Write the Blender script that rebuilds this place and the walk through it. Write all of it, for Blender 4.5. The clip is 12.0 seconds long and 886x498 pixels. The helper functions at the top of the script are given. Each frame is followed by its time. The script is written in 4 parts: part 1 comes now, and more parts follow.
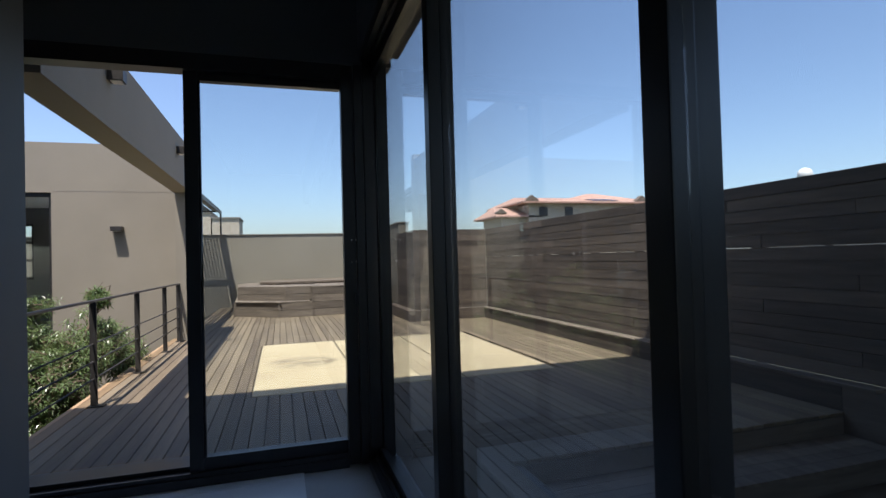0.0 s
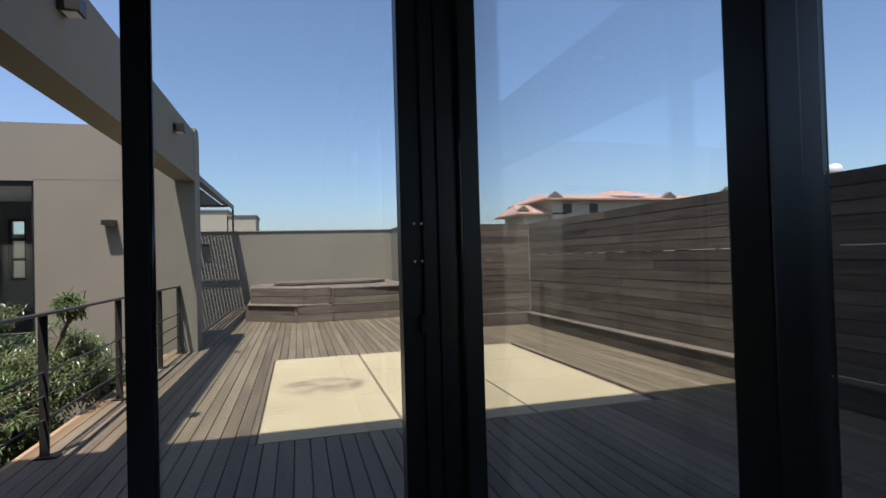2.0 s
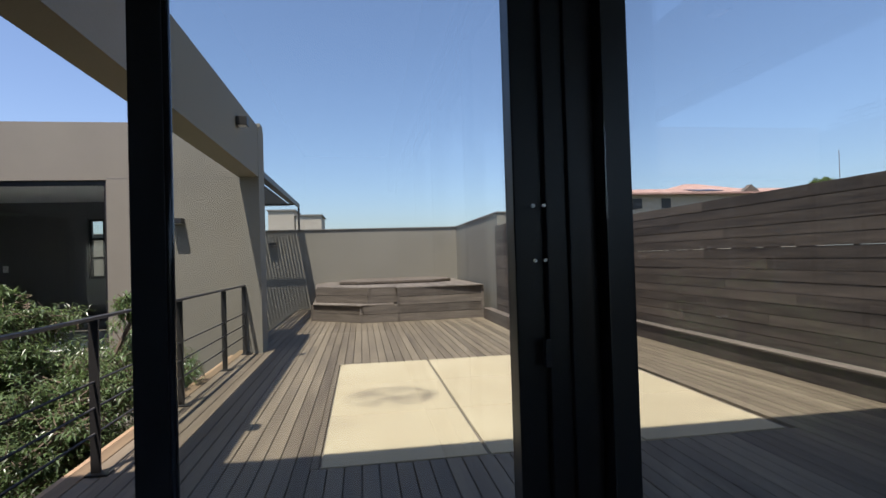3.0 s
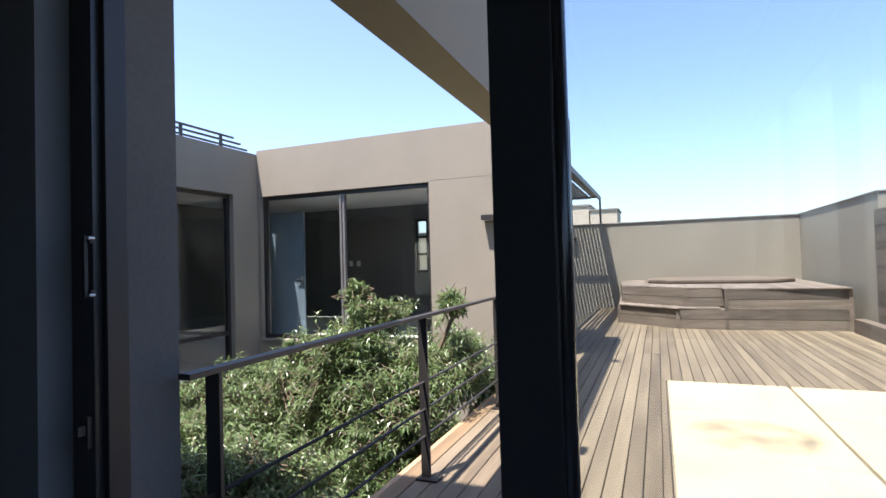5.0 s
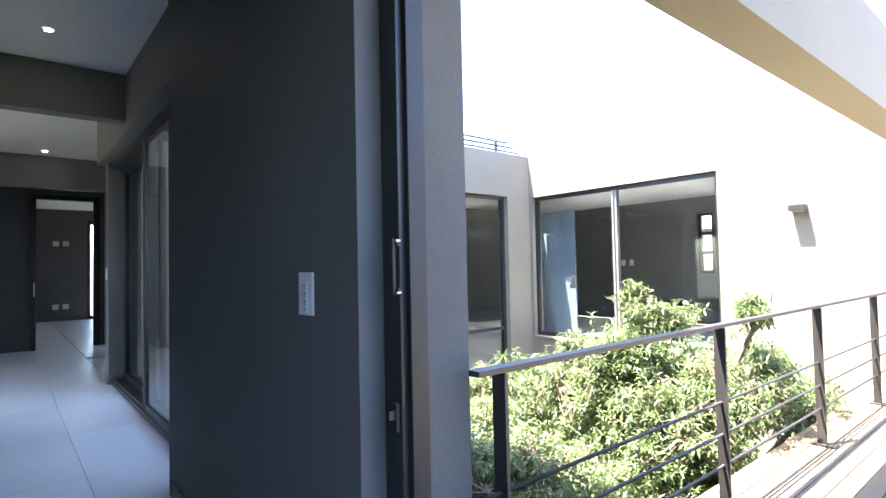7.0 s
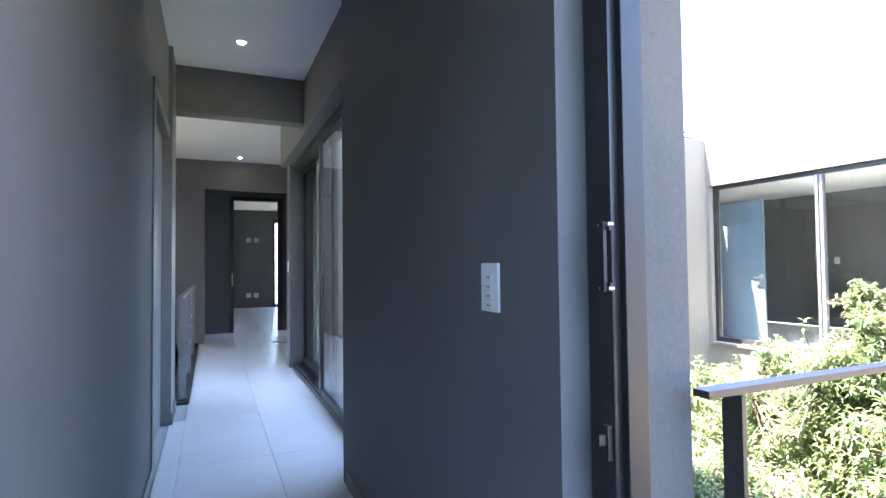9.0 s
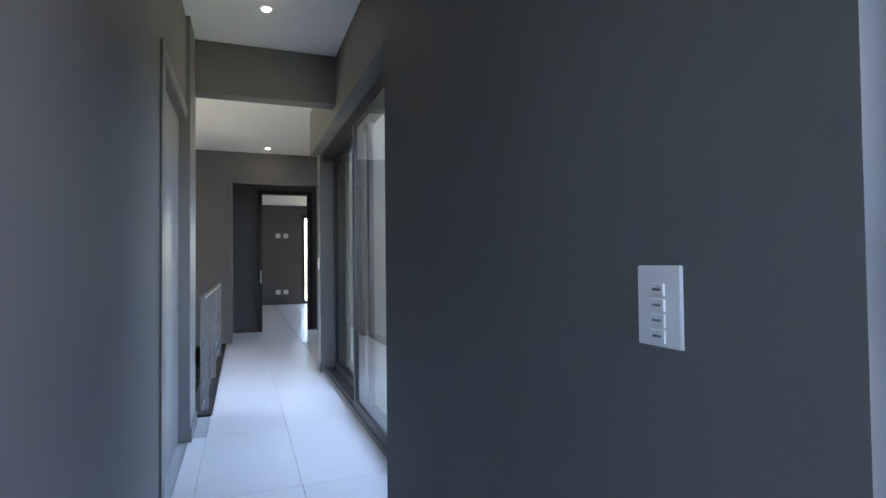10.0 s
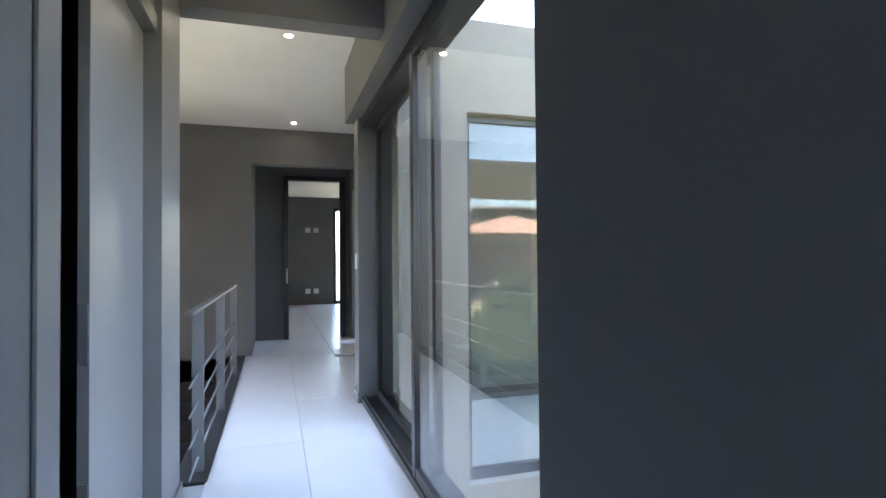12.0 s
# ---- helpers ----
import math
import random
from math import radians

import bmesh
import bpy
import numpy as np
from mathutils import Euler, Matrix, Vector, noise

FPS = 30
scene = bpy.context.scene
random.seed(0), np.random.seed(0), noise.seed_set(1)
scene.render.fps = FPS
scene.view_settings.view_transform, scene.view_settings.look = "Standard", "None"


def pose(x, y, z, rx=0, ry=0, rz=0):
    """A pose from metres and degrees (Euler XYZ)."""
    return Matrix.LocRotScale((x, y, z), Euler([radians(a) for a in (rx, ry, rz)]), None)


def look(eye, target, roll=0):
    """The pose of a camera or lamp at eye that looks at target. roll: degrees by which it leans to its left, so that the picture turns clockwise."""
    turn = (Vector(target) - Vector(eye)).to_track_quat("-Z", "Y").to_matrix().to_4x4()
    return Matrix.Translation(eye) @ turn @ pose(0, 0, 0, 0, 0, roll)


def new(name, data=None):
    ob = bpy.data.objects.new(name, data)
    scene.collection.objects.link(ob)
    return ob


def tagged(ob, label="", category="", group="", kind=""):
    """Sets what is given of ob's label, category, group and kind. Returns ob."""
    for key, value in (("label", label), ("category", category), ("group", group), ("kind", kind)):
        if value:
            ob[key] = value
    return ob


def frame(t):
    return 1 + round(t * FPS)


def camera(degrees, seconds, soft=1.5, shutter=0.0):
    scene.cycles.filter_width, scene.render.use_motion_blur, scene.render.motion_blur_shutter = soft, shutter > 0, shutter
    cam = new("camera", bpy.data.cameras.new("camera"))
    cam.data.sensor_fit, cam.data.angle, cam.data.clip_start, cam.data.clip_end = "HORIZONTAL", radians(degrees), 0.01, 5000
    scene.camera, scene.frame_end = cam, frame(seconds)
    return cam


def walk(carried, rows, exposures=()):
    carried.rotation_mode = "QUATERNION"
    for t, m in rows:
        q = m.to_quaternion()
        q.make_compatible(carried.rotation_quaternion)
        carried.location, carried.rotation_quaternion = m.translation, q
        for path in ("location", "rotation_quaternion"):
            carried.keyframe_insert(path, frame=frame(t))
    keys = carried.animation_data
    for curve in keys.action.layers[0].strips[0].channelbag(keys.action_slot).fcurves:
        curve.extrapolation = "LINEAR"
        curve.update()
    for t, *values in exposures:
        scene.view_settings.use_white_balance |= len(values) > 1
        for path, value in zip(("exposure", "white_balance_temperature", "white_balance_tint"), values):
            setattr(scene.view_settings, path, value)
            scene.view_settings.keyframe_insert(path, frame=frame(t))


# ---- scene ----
cam = camera(79.7, 12.0)
PATH = [
    (0, (0.337, 0.084, 1.293), (0.924, 1.996, 1.33), -1.6),
    (0.5, (0.352, 0.47, 1.296), (0.938, 2.382, 1.334), -1.6),
    (1, (0.357, 0.867, 1.287), (0.932, 2.782, 1.321), -1.6),
    (1.5, (0.351, 1.211, 1.292), (0.915, 3.13, 1.326), -1.6),
    (2, (0.356, 1.572, 1.300), (0.885, 3.500, 1.334), -1.6),
    (2.5, (0.368, 1.901, 1.3), (0.814, 3.851, 1.331), -1.7),
    (4.5, (0.068, 2.826, 1.323), (-0.374, 4.776, 1.369), -1.6),
    (5, (-0.012, 2.912, 1.317), (-0.76, 4.766, 1.366), -1.6),
    (5.5, (-0.052, 2.923, 1.332), (-1.054, 4.653, 1.383), -1.2),
    (6, (-0.083, 2.968, 1.33), (-1.31, 4.546, 1.387), -1.3),
    (6.5, (-0.105, 2.967, 1.335), (-1.504, 4.394, 1.392), -1.1),
    (7, (-0.126, 2.979, 1.327), (-1.664, 4.256, 1.395), -1.2),
    (8.8, (-0.31, 2.997, 1.312), (-2.125, 3.836, 1.376), -0.8),
    (9, (-0.408, 3.006, 1.312), (-2.239, 3.808, 1.376), -0.6),
    (9.5, (-0.684, 3.006, 1.335), (-2.539, 3.751, 1.392), -0.5),
    (10, (-1.042, 3.073, 1.329), (-2.912, 3.78, 1.378), -0.6),
    (10.5, (-1.408, 3.143, 1.344), (-3.29, 3.816, 1.384), -0.7),
    (11, (-1.823, 3.158, 1.339), (-3.715, 3.806, 1.382), -0.7),
    (11.5, (-2.227, 3.18, 1.348), (-4.125, 3.81, 1.386), -0.7),
    (12, (-2.658, 3.217, 1.342), (-4.565, 3.821, 1.379), -0.5),
]
walk(cam, [(t, look(eye, target, roll)) for t, eye, target, roll in PATH],
     [(0.0, 0.8, 6550, 16), (2.5, 0.5, 6550, 17), (4.5, 1.35, 6550, 19), (5.5, 1.9, 6550, 18), (6.5, 3.05, 6600, 17), (7.2, 3.95, 6700, 18), (9.0, 4.45, 6600, 17.5), (9.7, 4.5, 7000, 17.5), (10.5, 4.3, 7300, 17.5), (12.0, 4.65, 7400, 17.5)])

# ---- light ----
SUN_FROM = Vector((-0.16, -0.34, 1.0)).normalized()
world = bpy.data.worlds.new("world")
scene.world = world
world.use_nodes = True
wn = world.node_tree.nodes
wl = world.node_tree.links
sky = wn.new("ShaderNodeTexSky")
sky.sky_type = 'NISHITA'
sky.sun_disc = False
sky.sun_elevation = math.asin(SUN_FROM.z)
sky.sun_rotation = math.atan2(SUN_FROM.x, SUN_FROM.y)
sky.air_density, sky.dust_density, sky.ozone_density = 1.0, 1.6, 4.8
wl.new(sky.outputs[0], wn["Background"].inputs[0])
wn["Background"].inputs[1].default_value = 0.13
sun_data = bpy.data.lights.new("sun", 'SUN')
sun_data.energy, sun_data.angle, sun_data.color = 4.9, radians(0.5), (1.0, 0.95, 0.87)
sun = new("sun", sun_data)
sun.matrix_world = look(SUN_FROM * 40, (0, 0, 0))


# ---- materials ----
def material(name, c1, c2, rough=0.6, metal=0.0, scale=(3, 3, 3), fine=40.0, bump=0.15, rvar=0.1, stain=None, stain_scale=0.6, spec=0.5, each=0.0):
    """A surface that drifts between two colours at a coarse and a fine scale, with fine relief."""
    m = bpy.data.materials.new(name)
    m.use_nodes = True
    n, l = m.node_tree.nodes, m.node_tree.links
    p = n["Principled BSDF"]
    tc, oi = n.new("ShaderNodeTexCoord"), n.new("ShaderNodeObjectInfo")
    shift = n.new("ShaderNodeVectorMath"); shift.operation = 'MULTIPLY_ADD'
    l.new(oi.outputs["Random"], shift.inputs[0])
    shift.inputs[1].default_value = (31.0, 17.0, 23.0)
    l.new(tc.outputs["Object"], shift.inputs[2])
    mp = n.new("ShaderNodeMapping"); mp.inputs["Scale"].default_value = scale
    l.new(shift.outputs[0], mp.inputs[0])
    coarse = n.new("ShaderNodeTexNoise"); coarse.inputs["Scale"].default_value = 1.0; coarse.inputs["Detail"].default_value = 5
    l.new(mp.outputs[0], coarse.inputs["Vector"])
    grain = n.new("ShaderNodeTexNoise"); grain.inputs["Scale"].default_value = fine; grain.inputs["Detail"].default_value = 3
    mp2 = n.new("ShaderNodeMapping"); mp2.inputs["Scale"].default_value = [s / max(scale) for s in scale]
    l.new(shift.outputs[0], mp2.inputs[0]); l.new(mp2.outputs[0], grain.inputs["Vector"])
    add = n.new("ShaderNodeMath"); add.operation = 'MULTIPLY_ADD'; add.inputs[1].default_value = 0.35
    l.new(grain.outputs[0], add.inputs[0]); l.new(coarse.outputs[0], add.inputs[2])
    last = add.outputs[0]
    if each:
        e = n.new("ShaderNodeMath"); e.operation = 'MULTIPLY_ADD'; e.inputs[1].default_value = each
        l.new(oi.outputs["Random"], e.inputs[0]); l.new(last, e.inputs[2]); last = e.outputs[0]
    ramp = n.new("ShaderNodeMapRange")
    ramp.inputs["From Min"].default_value, ramp.inputs["From Max"].default_value = 0.45, 0.9 + each
    l.new(last, ramp.inputs["Value"])
    mix = n.new("ShaderNodeMix"); mix.data_type = 'RGBA'
    mix.inputs[6].default_value, mix.inputs[7].default_value = (*c1, 1), (*c2, 1)
    l.new(ramp.outputs[0], mix.inputs[0])
    colour = mix.outputs[2]
    if stain:
        s = n.new("ShaderNodeTexNoise"); s.inputs["Scale"].default_value = stain_scale; s.inputs["Detail"].default_value = 6; s.inputs["Roughness"].default_value = 0.65
        l.new(shift.outputs[0], s.inputs["Vector"])
        sr = n.new("ShaderNodeMapRange"); sr.inputs["From Min"].default_value, sr.inputs["From Max"].default_value = 0.52, 0.75
        sr.inputs["To Max"].default_value = 0.7
        l.new(s.outputs[0], sr.inputs["Value"])
        sm = n.new("ShaderNodeMix"); sm.data_type = 'RGBA'; sm.inputs[7].default_value = (*stain, 1)
        l.new(sr.outputs[0], sm.inputs[0]); l.new(colour, sm.inputs[6]); colour = sm.outputs[2]
    l.new(colour, p.inputs["Base Color"])
    rr = n.new("ShaderNodeMapRange"); rr.inputs["To Min"].default_value, rr.inputs["To Max"].default_value = max(0.03, rough - rvar), min(1, rough + rvar)
    l.new(coarse.outputs[0], rr.inputs["Value"]); l.new(rr.outputs[0], p.inputs["Roughness"])
    p.inputs["Metallic"].default_value = metal
    p.inputs["Specular IOR Level"].default_value = spec
    if bump:
        b = n.new("ShaderNodeBump"); b.inputs["Strength"].default_value = bump; b.inputs["Distance"].default_value = 0.01
        l.new(add.outputs[0], b.inputs["Height"]); l.new(b.outputs[0], p.inputs["Normal"])
    return m


def glass_material(name, tint=(0.93, 0.96, 0.95)):
    m = bpy.data.materials.new(name)
    m.use_nodes = True
    n, l = m.node_tree.nodes, m.node_tree.links
    n.remove(n["Principled BSDF"])
    tr, gl, fr, mx = n.new("ShaderNodeBsdfTransparent"), n.new("ShaderNodeBsdfGlossy"), n.new("ShaderNodeLayerWeight"), n.new("ShaderNodeMixShader")
    tr.inputs[0].default_value = (*tint, 1)
    gl.inputs["Roughness"].default_value = 0.0
    fr.inputs[0].default_value = 0.5
    pw, sc = n.new("ShaderNodeMath"), n.new("ShaderNodeMath")
    pw.operation, sc.operation = 'POWER', 'MULTIPLY_ADD'
    pw.inputs[1].default_value, sc.inputs[1].default_value, sc.inputs[2].default_value = 4.5, 0.92, 0.055
    l.new(fr.outputs["Facing"], pw.inputs[0]); l.new(pw.outputs[0], sc.inputs[0])
    l.new(sc.outputs[0], mx.inputs[0]); l.new(tr.outputs[0], mx.inputs[1]); l.new(gl.outputs[0], mx.inputs[2])
    l.new(mx.outputs[0], n["Material Output"].inputs[0])
    return m


def glow(name, colour, strength):
    m = bpy.data.materials.new(name)
    m.use_nodes = True
    p = m.node_tree.nodes["Principled BSDF"]
    p.inputs["Emission Color"].default_value, p.inputs["Emission Strength"].default_value = (*colour, 1), strength
    return m


M_DARK = material("charcoal_wall_paint", (0.132, 0.133, 0.13), (0.158, 0.158, 0.154), 0.62, scale=(1.2, 1.2, 1.2), fine=160, bump=0.06, spec=0.3)
M_TRIM = material("grey_trim_paint", (0.145, 0.146, 0.145), (0.175, 0.176, 0.175), 0.38, scale=(2, 2, 2), fine=120, bump=0.03)
M_DOOR = material("grey_door_paint", (0.2, 0.205, 0.205), (0.235, 0.24, 0.24), 0.38, scale=(2, 2, 2), fine=120, bump=0.03)
M_BLUEDOOR = material("blue_grey_door_paint", (0.13, 0.18, 0.22), (0.16, 0.21, 0.25), 0.4, scale=(2, 2, 2), fine=120, bump=0.03)
M_CEIL = material("white_ceiling_paint", (0.72, 0.72, 0.7), (0.8, 0.8, 0.78), 0.8, scale=(1, 1, 1), fine=120, bump=0.04)
M_TILE = material("pale_porcelain_tile", (0.69, 0.685, 0.665), (0.77, 0.765, 0.745), 0.32, scale=(1.5, 1.5, 1.5), fine=60, bump=0.02, each=0.15)
M_GROUT = material("grey_grout", (0.45, 0.45, 0.44), (0.52, 0.52, 0.5), 0.9)
M_ALU = material("dark_bronze_aluminium", (0.03, 0.03, 0.031), (0.042, 0.042, 0.043), 0.33, metal=0.3, fine=200, bump=0.02)
M_BEAD = material("polished_dark_aluminium", (0.05, 0.05, 0.052), (0.065, 0.065, 0.067), 0.18, metal=0.6, fine=200, bump=0.01)
M_PLASTER = material("taupe_plaster", (0.205, 0.188, 0.149), (0.248, 0.228, 0.182), 0.85, scale=(0.8, 0.8, 0.8), fine=70, bump=0.25, stain=(0.234, 0.213, 0.177), stain_scale=0.5)
M_PLINTH = material("grey_render", (0.192, 0.181, 0.163), (0.241, 0.227, 0.202), 0.9, scale=(1, 1, 1), fine=60, bump=0.25)
# Darker copy of the outer plaster: shade under the overhang is in the colour.
M_SHADE_PLASTER = material("shade_darkened_plaster", (0.085, 0.083, 0.079), (0.138, 0.135, 0.126), 0.9, scale=(1, 1, 1), fine=60, bump=0.2)
M_DECK = material("weathered_deck_timber", (0.071, 0.053, 0.033), (0.220, 0.177, 0.117), 0.7, scale=(9, 0.7, 9), fine=70, bump=0.35, each=0.35)
M_FENCE_X = material("weathered_fence_timber", (0.034, 0.026, 0.021), (0.160, 0.126, 0.098), 0.75, scale=(1.2, 1.2, 14), fine=60, bump=0.4, each=0.45)
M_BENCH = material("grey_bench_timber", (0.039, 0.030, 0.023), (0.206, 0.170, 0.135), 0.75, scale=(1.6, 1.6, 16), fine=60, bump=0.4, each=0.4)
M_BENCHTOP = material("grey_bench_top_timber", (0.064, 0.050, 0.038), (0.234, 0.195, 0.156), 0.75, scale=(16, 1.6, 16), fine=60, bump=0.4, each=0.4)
M_EDGEWOOD = material("orange_edge_timber", (0.142, 0.096, 0.053), (0.220, 0.156, 0.089), 0.7, scale=(8, 0.8, 8), fine=60, bump=0.3)
M_RAWWOOD = material("raw_edge_timber", (0.298, 0.192, 0.106), (0.391, 0.270, 0.163), 0.7, scale=(8, 0.8, 8), fine=60, bump=0.3)
M_SLAB = material("cream_paving", (0.376, 0.312, 0.195), (0.426, 0.366, 0.238), 0.85, scale=(1.5, 1.5, 1.5), fine=90, bump=0.2, stain=(0.284, 0.238, 0.156), stain_scale=0.8)
M_STEEL = material("dark_painted_steel", (0.035, 0.034, 0.034), (0.055, 0.053, 0.05), 0.45, metal=0.4, fine=150, bump=0.05)
M_GREYSTEEL = material("grey_painted_steel", (0.17, 0.17, 0.17), (0.22, 0.22, 0.22), 0.4, metal=0.4, fine=150, bump=0.03)
# Black parts, and the darkness of the door pocket and stair void.
M_BLACK = material("black_paint_and_shade", (0.012, 0.012, 0.013), (0.02, 0.02, 0.02), 0.5)
M_WHITE = material("white_plastic", (0.8, 0.8, 0.8), (0.85, 0.85, 0.84), 0.35, bump=0.0)
M_CHROME = material("brushed_steel", (0.5, 0.5, 0.5), (0.6, 0.6, 0.6), 0.3, metal=1.0, bump=0.02)
M_LEAF = material("green_leaves", (0.066, 0.112, 0.044), (0.15, 0.21, 0.095), 0.3, scale=(2.5, 2.5, 2.5), fine=25, bump=0.05)
ln = M_LEAF.node_tree
gi, hs = ln.nodes.new("ShaderNodeNewGeometry"), ln.nodes.new("ShaderNodeHueSaturation")
vr = ln.nodes.new("ShaderNodeMapRange")
vr.inputs["To Min"].default_value, vr.inputs["To Max"].default_value = 0.4, 1.8
ln.links.new(gi.outputs["Random Per Island"], vr.inputs["Value"]); ln.links.new(vr.outputs[0], hs.inputs["Value"])
ln.links.new(ln.nodes["Principled BSDF"].inputs["Base Color"].links[0].from_socket, hs.inputs["Color"])
ln.links.new(hs.outputs[0], ln.nodes["Principled BSDF"].inputs["Base Color"])
tl, mxl = ln.nodes.new("ShaderNodeBsdfTranslucent"), ln.nodes.new("ShaderNodeMixShader")
tl.inputs[0].default_value = (0.20, 0.275, 0.10, 1)
mxl.inputs[0].default_value = 0.42
ln.links.new(ln.nodes["Principled BSDF"].outputs[0], mxl.inputs[1]); ln.links.new(tl.outputs[0], mxl.inputs[2])
ln.links.new(mxl.outputs[0], ln.nodes["Material Output"].inputs[0])
M_BARK = material("brown_bark", (0.09, 0.065, 0.045), (0.17, 0.13, 0.095), 0.9, scale=(6, 6, 2), fine=40, bump=0.5)
M_ROOF = material("red_roof_tile", (0.355, 0.206, 0.160), (0.447, 0.284, 0.227), 0.8, scale=(1, 1, 1), fine=8, bump=0.4)
M_HOUSE = material("cream_house_wall", (0.391, 0.341, 0.270), (0.440, 0.391, 0.320), 0.9, fine=20)
M_GROUND = material("courtyard_soil", (0.10, 0.085, 0.06), (0.2, 0.17, 0.13), 0.95, fine=20, bump=0.4)
M_LAND = material("distant_green_land", (0.05, 0.056, 0.036), (0.085, 0.09, 0.06), 0.95, scale=(0.05, 0.05, 0.05), fine=1)
M_RADOME = material("white_dome_shell", (0.637, 0.637, 0.637), (0.680, 0.680, 0.680), 0.6, bump=0.0)
M_SOLAR = material("blue_black_solar_glass", (0.02, 0.03, 0.06), (0.04, 0.05, 0.09), 0.15, bump=0.0)
M_COVER = material("brown_spa_cover", (0.092, 0.071, 0.053), (0.156, 0.124, 0.096), 0.6, fine=40, bump=0.2)
M_GLASS = glass_material("clear_glass")
M_LAMP = glow("lamp_glow", (1.0, 0.93, 0.82), 10.0)


# ---- building helpers ----
def add_box(bm, x0, x1, y0, y1, z0, z1):
    """A box in a bmesh, from its six bounds."""
    v = [bm.verts.new(c) for c in ((x0, y0, z0), (x1, y0, z0), (x1, y1, z0), (x0, y1, z0), (x0, y0, z1), (x1, y0, z1), (x1, y1, z1), (x0, y1, z1))]
    for f in ((3, 2, 1, 0), (4, 5, 6, 7), (0, 1, 5, 4), (1, 2, 6, 5), (2, 3, 7, 6), (3, 0, 4, 7)):
        bm.faces.new([v[i] for i in f])


def boxes(*bounds, bevel=0.0):
    bm = bmesh.new()
    for b in bounds:
        add_box(bm, *b)
    if bevel:
        bmesh.ops.bevel(bm, geom=bm.edges[:], offset=bevel, segments=2, profile=0.7, affect='EDGES')
    return bm


def add_tube(bm, a, b, r0, r1=None, sides=10):
    """A tapered round bar between two points."""
    r1 = r0 if r1 is None else r1
    a, b = Vector(a), Vector(b)
    q = (b - a).to_track_quat('Z', 'Y').to_matrix()
    rings = []
    for p, r in ((a, r0), (b, r1)):
        rings.append([bm.verts.new(p + q @ Vector((r * math.cos(6.28319 * i / sides), r * math.sin(6.28319 * i / sides), 0))) for i in range(sides)])
    for i in range(sides):
        bm.faces.new((rings[0][i], rings[0][(i + 1) % sides], rings[1][(i + 1) % sides], rings[1][i]))
    bm.faces.new(rings[0][::-1]); bm.faces.new(rings[1])


def add_prism(bm, outline, z0, z1):
    lo = [bm.verts.new((x, y, z0)) for x, y in outline]
    hi = [bm.verts.new((x, y, z1)) for x, y in outline]
    n = len(outline)
    for i in range(n):
        bm.faces.new((lo[i], lo[(i + 1) % n], hi[(i + 1) % n], hi[i]))
    bm.faces.new(lo[::-1]); bm.faces.new(hi)


def mesh_of(name, bm, mat, smooth=False):
    me = bpy.data.meshes.new(name)
    bmesh.ops.recalc_face_normals(bm, faces=bm.faces[:])
    bm.to_mesh(me); bm.free()
    me.materials.append(mat)
    if smooth:
        for p in me.polygons:
            p.use_smooth = True
    return me


def part(name, bm, mat, parent=None, label="", smooth=False):
    """One bmesh as one mesh object, under a thing or a part."""
    ob = new(name, mesh_of(name, bm, mat, smooth))
    if parent:
        ob.parent = parent
        ob.matrix_parent_inverse = parent.matrix_world.inverted()
    if label:
        tagged(ob, label)
    return ob


def thing(name, label, category, at=(0, 0, 0), group="", kind=""):
    ob = tagged(new(name), label, category, group, kind)
    ob.empty_display_size = 0.1
    ob.location = at
    ob.matrix_world = Matrix.Translation(at)
    return ob


def structure(name, bm, mat, label, category):
    return tagged(part(name, bm, mat), label, category, kind="structure")


def pane(bm, parent, label=""):
    ob = part("pane", bm, M_GLASS, parent, label)
    ob.visible_shadow = False
    return ob


# ---- our house: shell ----
CEIL = 3.23
bm = boxes((-6.2, 1.06, -5, 2.623, -0.3, -0.012), (-19.29, -10.63, 1.4, 2.82, -0.3, -0.012), (-6.2, 1.06, 2.623, 3.93, -0.3, -0.012), (-19.29, -6.2, 2.82, 4.028, -0.3, -0.012), (-10.63, -7.9, 4.028, 4.37, -0.3, -0.012),
           (-19.29, -10.63, 4.028, 6.2, -0.3, -0.012), (-7.66, -3.64, 4.028, 4.18, -0.3, -0.012))
floor = structure("floor", bm, M_GROUT, "pale porcelain tiled floor with thin grey joints", "floor")
structure("ceiling", boxes((-6.2, 1.11, -5.1, 4.18, CEIL, CEIL + 0.15), (-10.723, -6.2, 0.6, 4.18, CEIL, CEIL + 0.15), (-19.39, -10.723, 1.3, 4.18, CEIL, CEIL + 0.15), (-10.723, -7.9, 4.18, 4.495, CEIL, CEIL + 0.15), (-19.39, -10.723, 4.18, 6.3, CEIL, CEIL + 0.15)), M_CEIL, "white painted plaster ceiling with downlights", "ceiling")
structure("roof", boxes((-6.0, 1.2, -5.3, 4.25, CEIL + 0.15, 3.67), (-10.8, -6.0, 0.5, 4.25, CEIL + 0.15, 3.67), (-19.5, -10.8, 1.2, 4.25, CEIL + 0.15, 3.67)), M_PLASTER, "flat roof slab with taupe plaster edge", "roof")
# Added mass out of view, sized so its shadow covers the near deck.
structure("upper_storey", boxes((-5.0, 5.4, -6.0, 3.75, 3.95, 6.5), (-5.0, 1.06, -6.0, 3.75, 3.672, 3.95)), M_PLASTER, "unseen taupe upper storey added to shade the terrace", "upper storey")
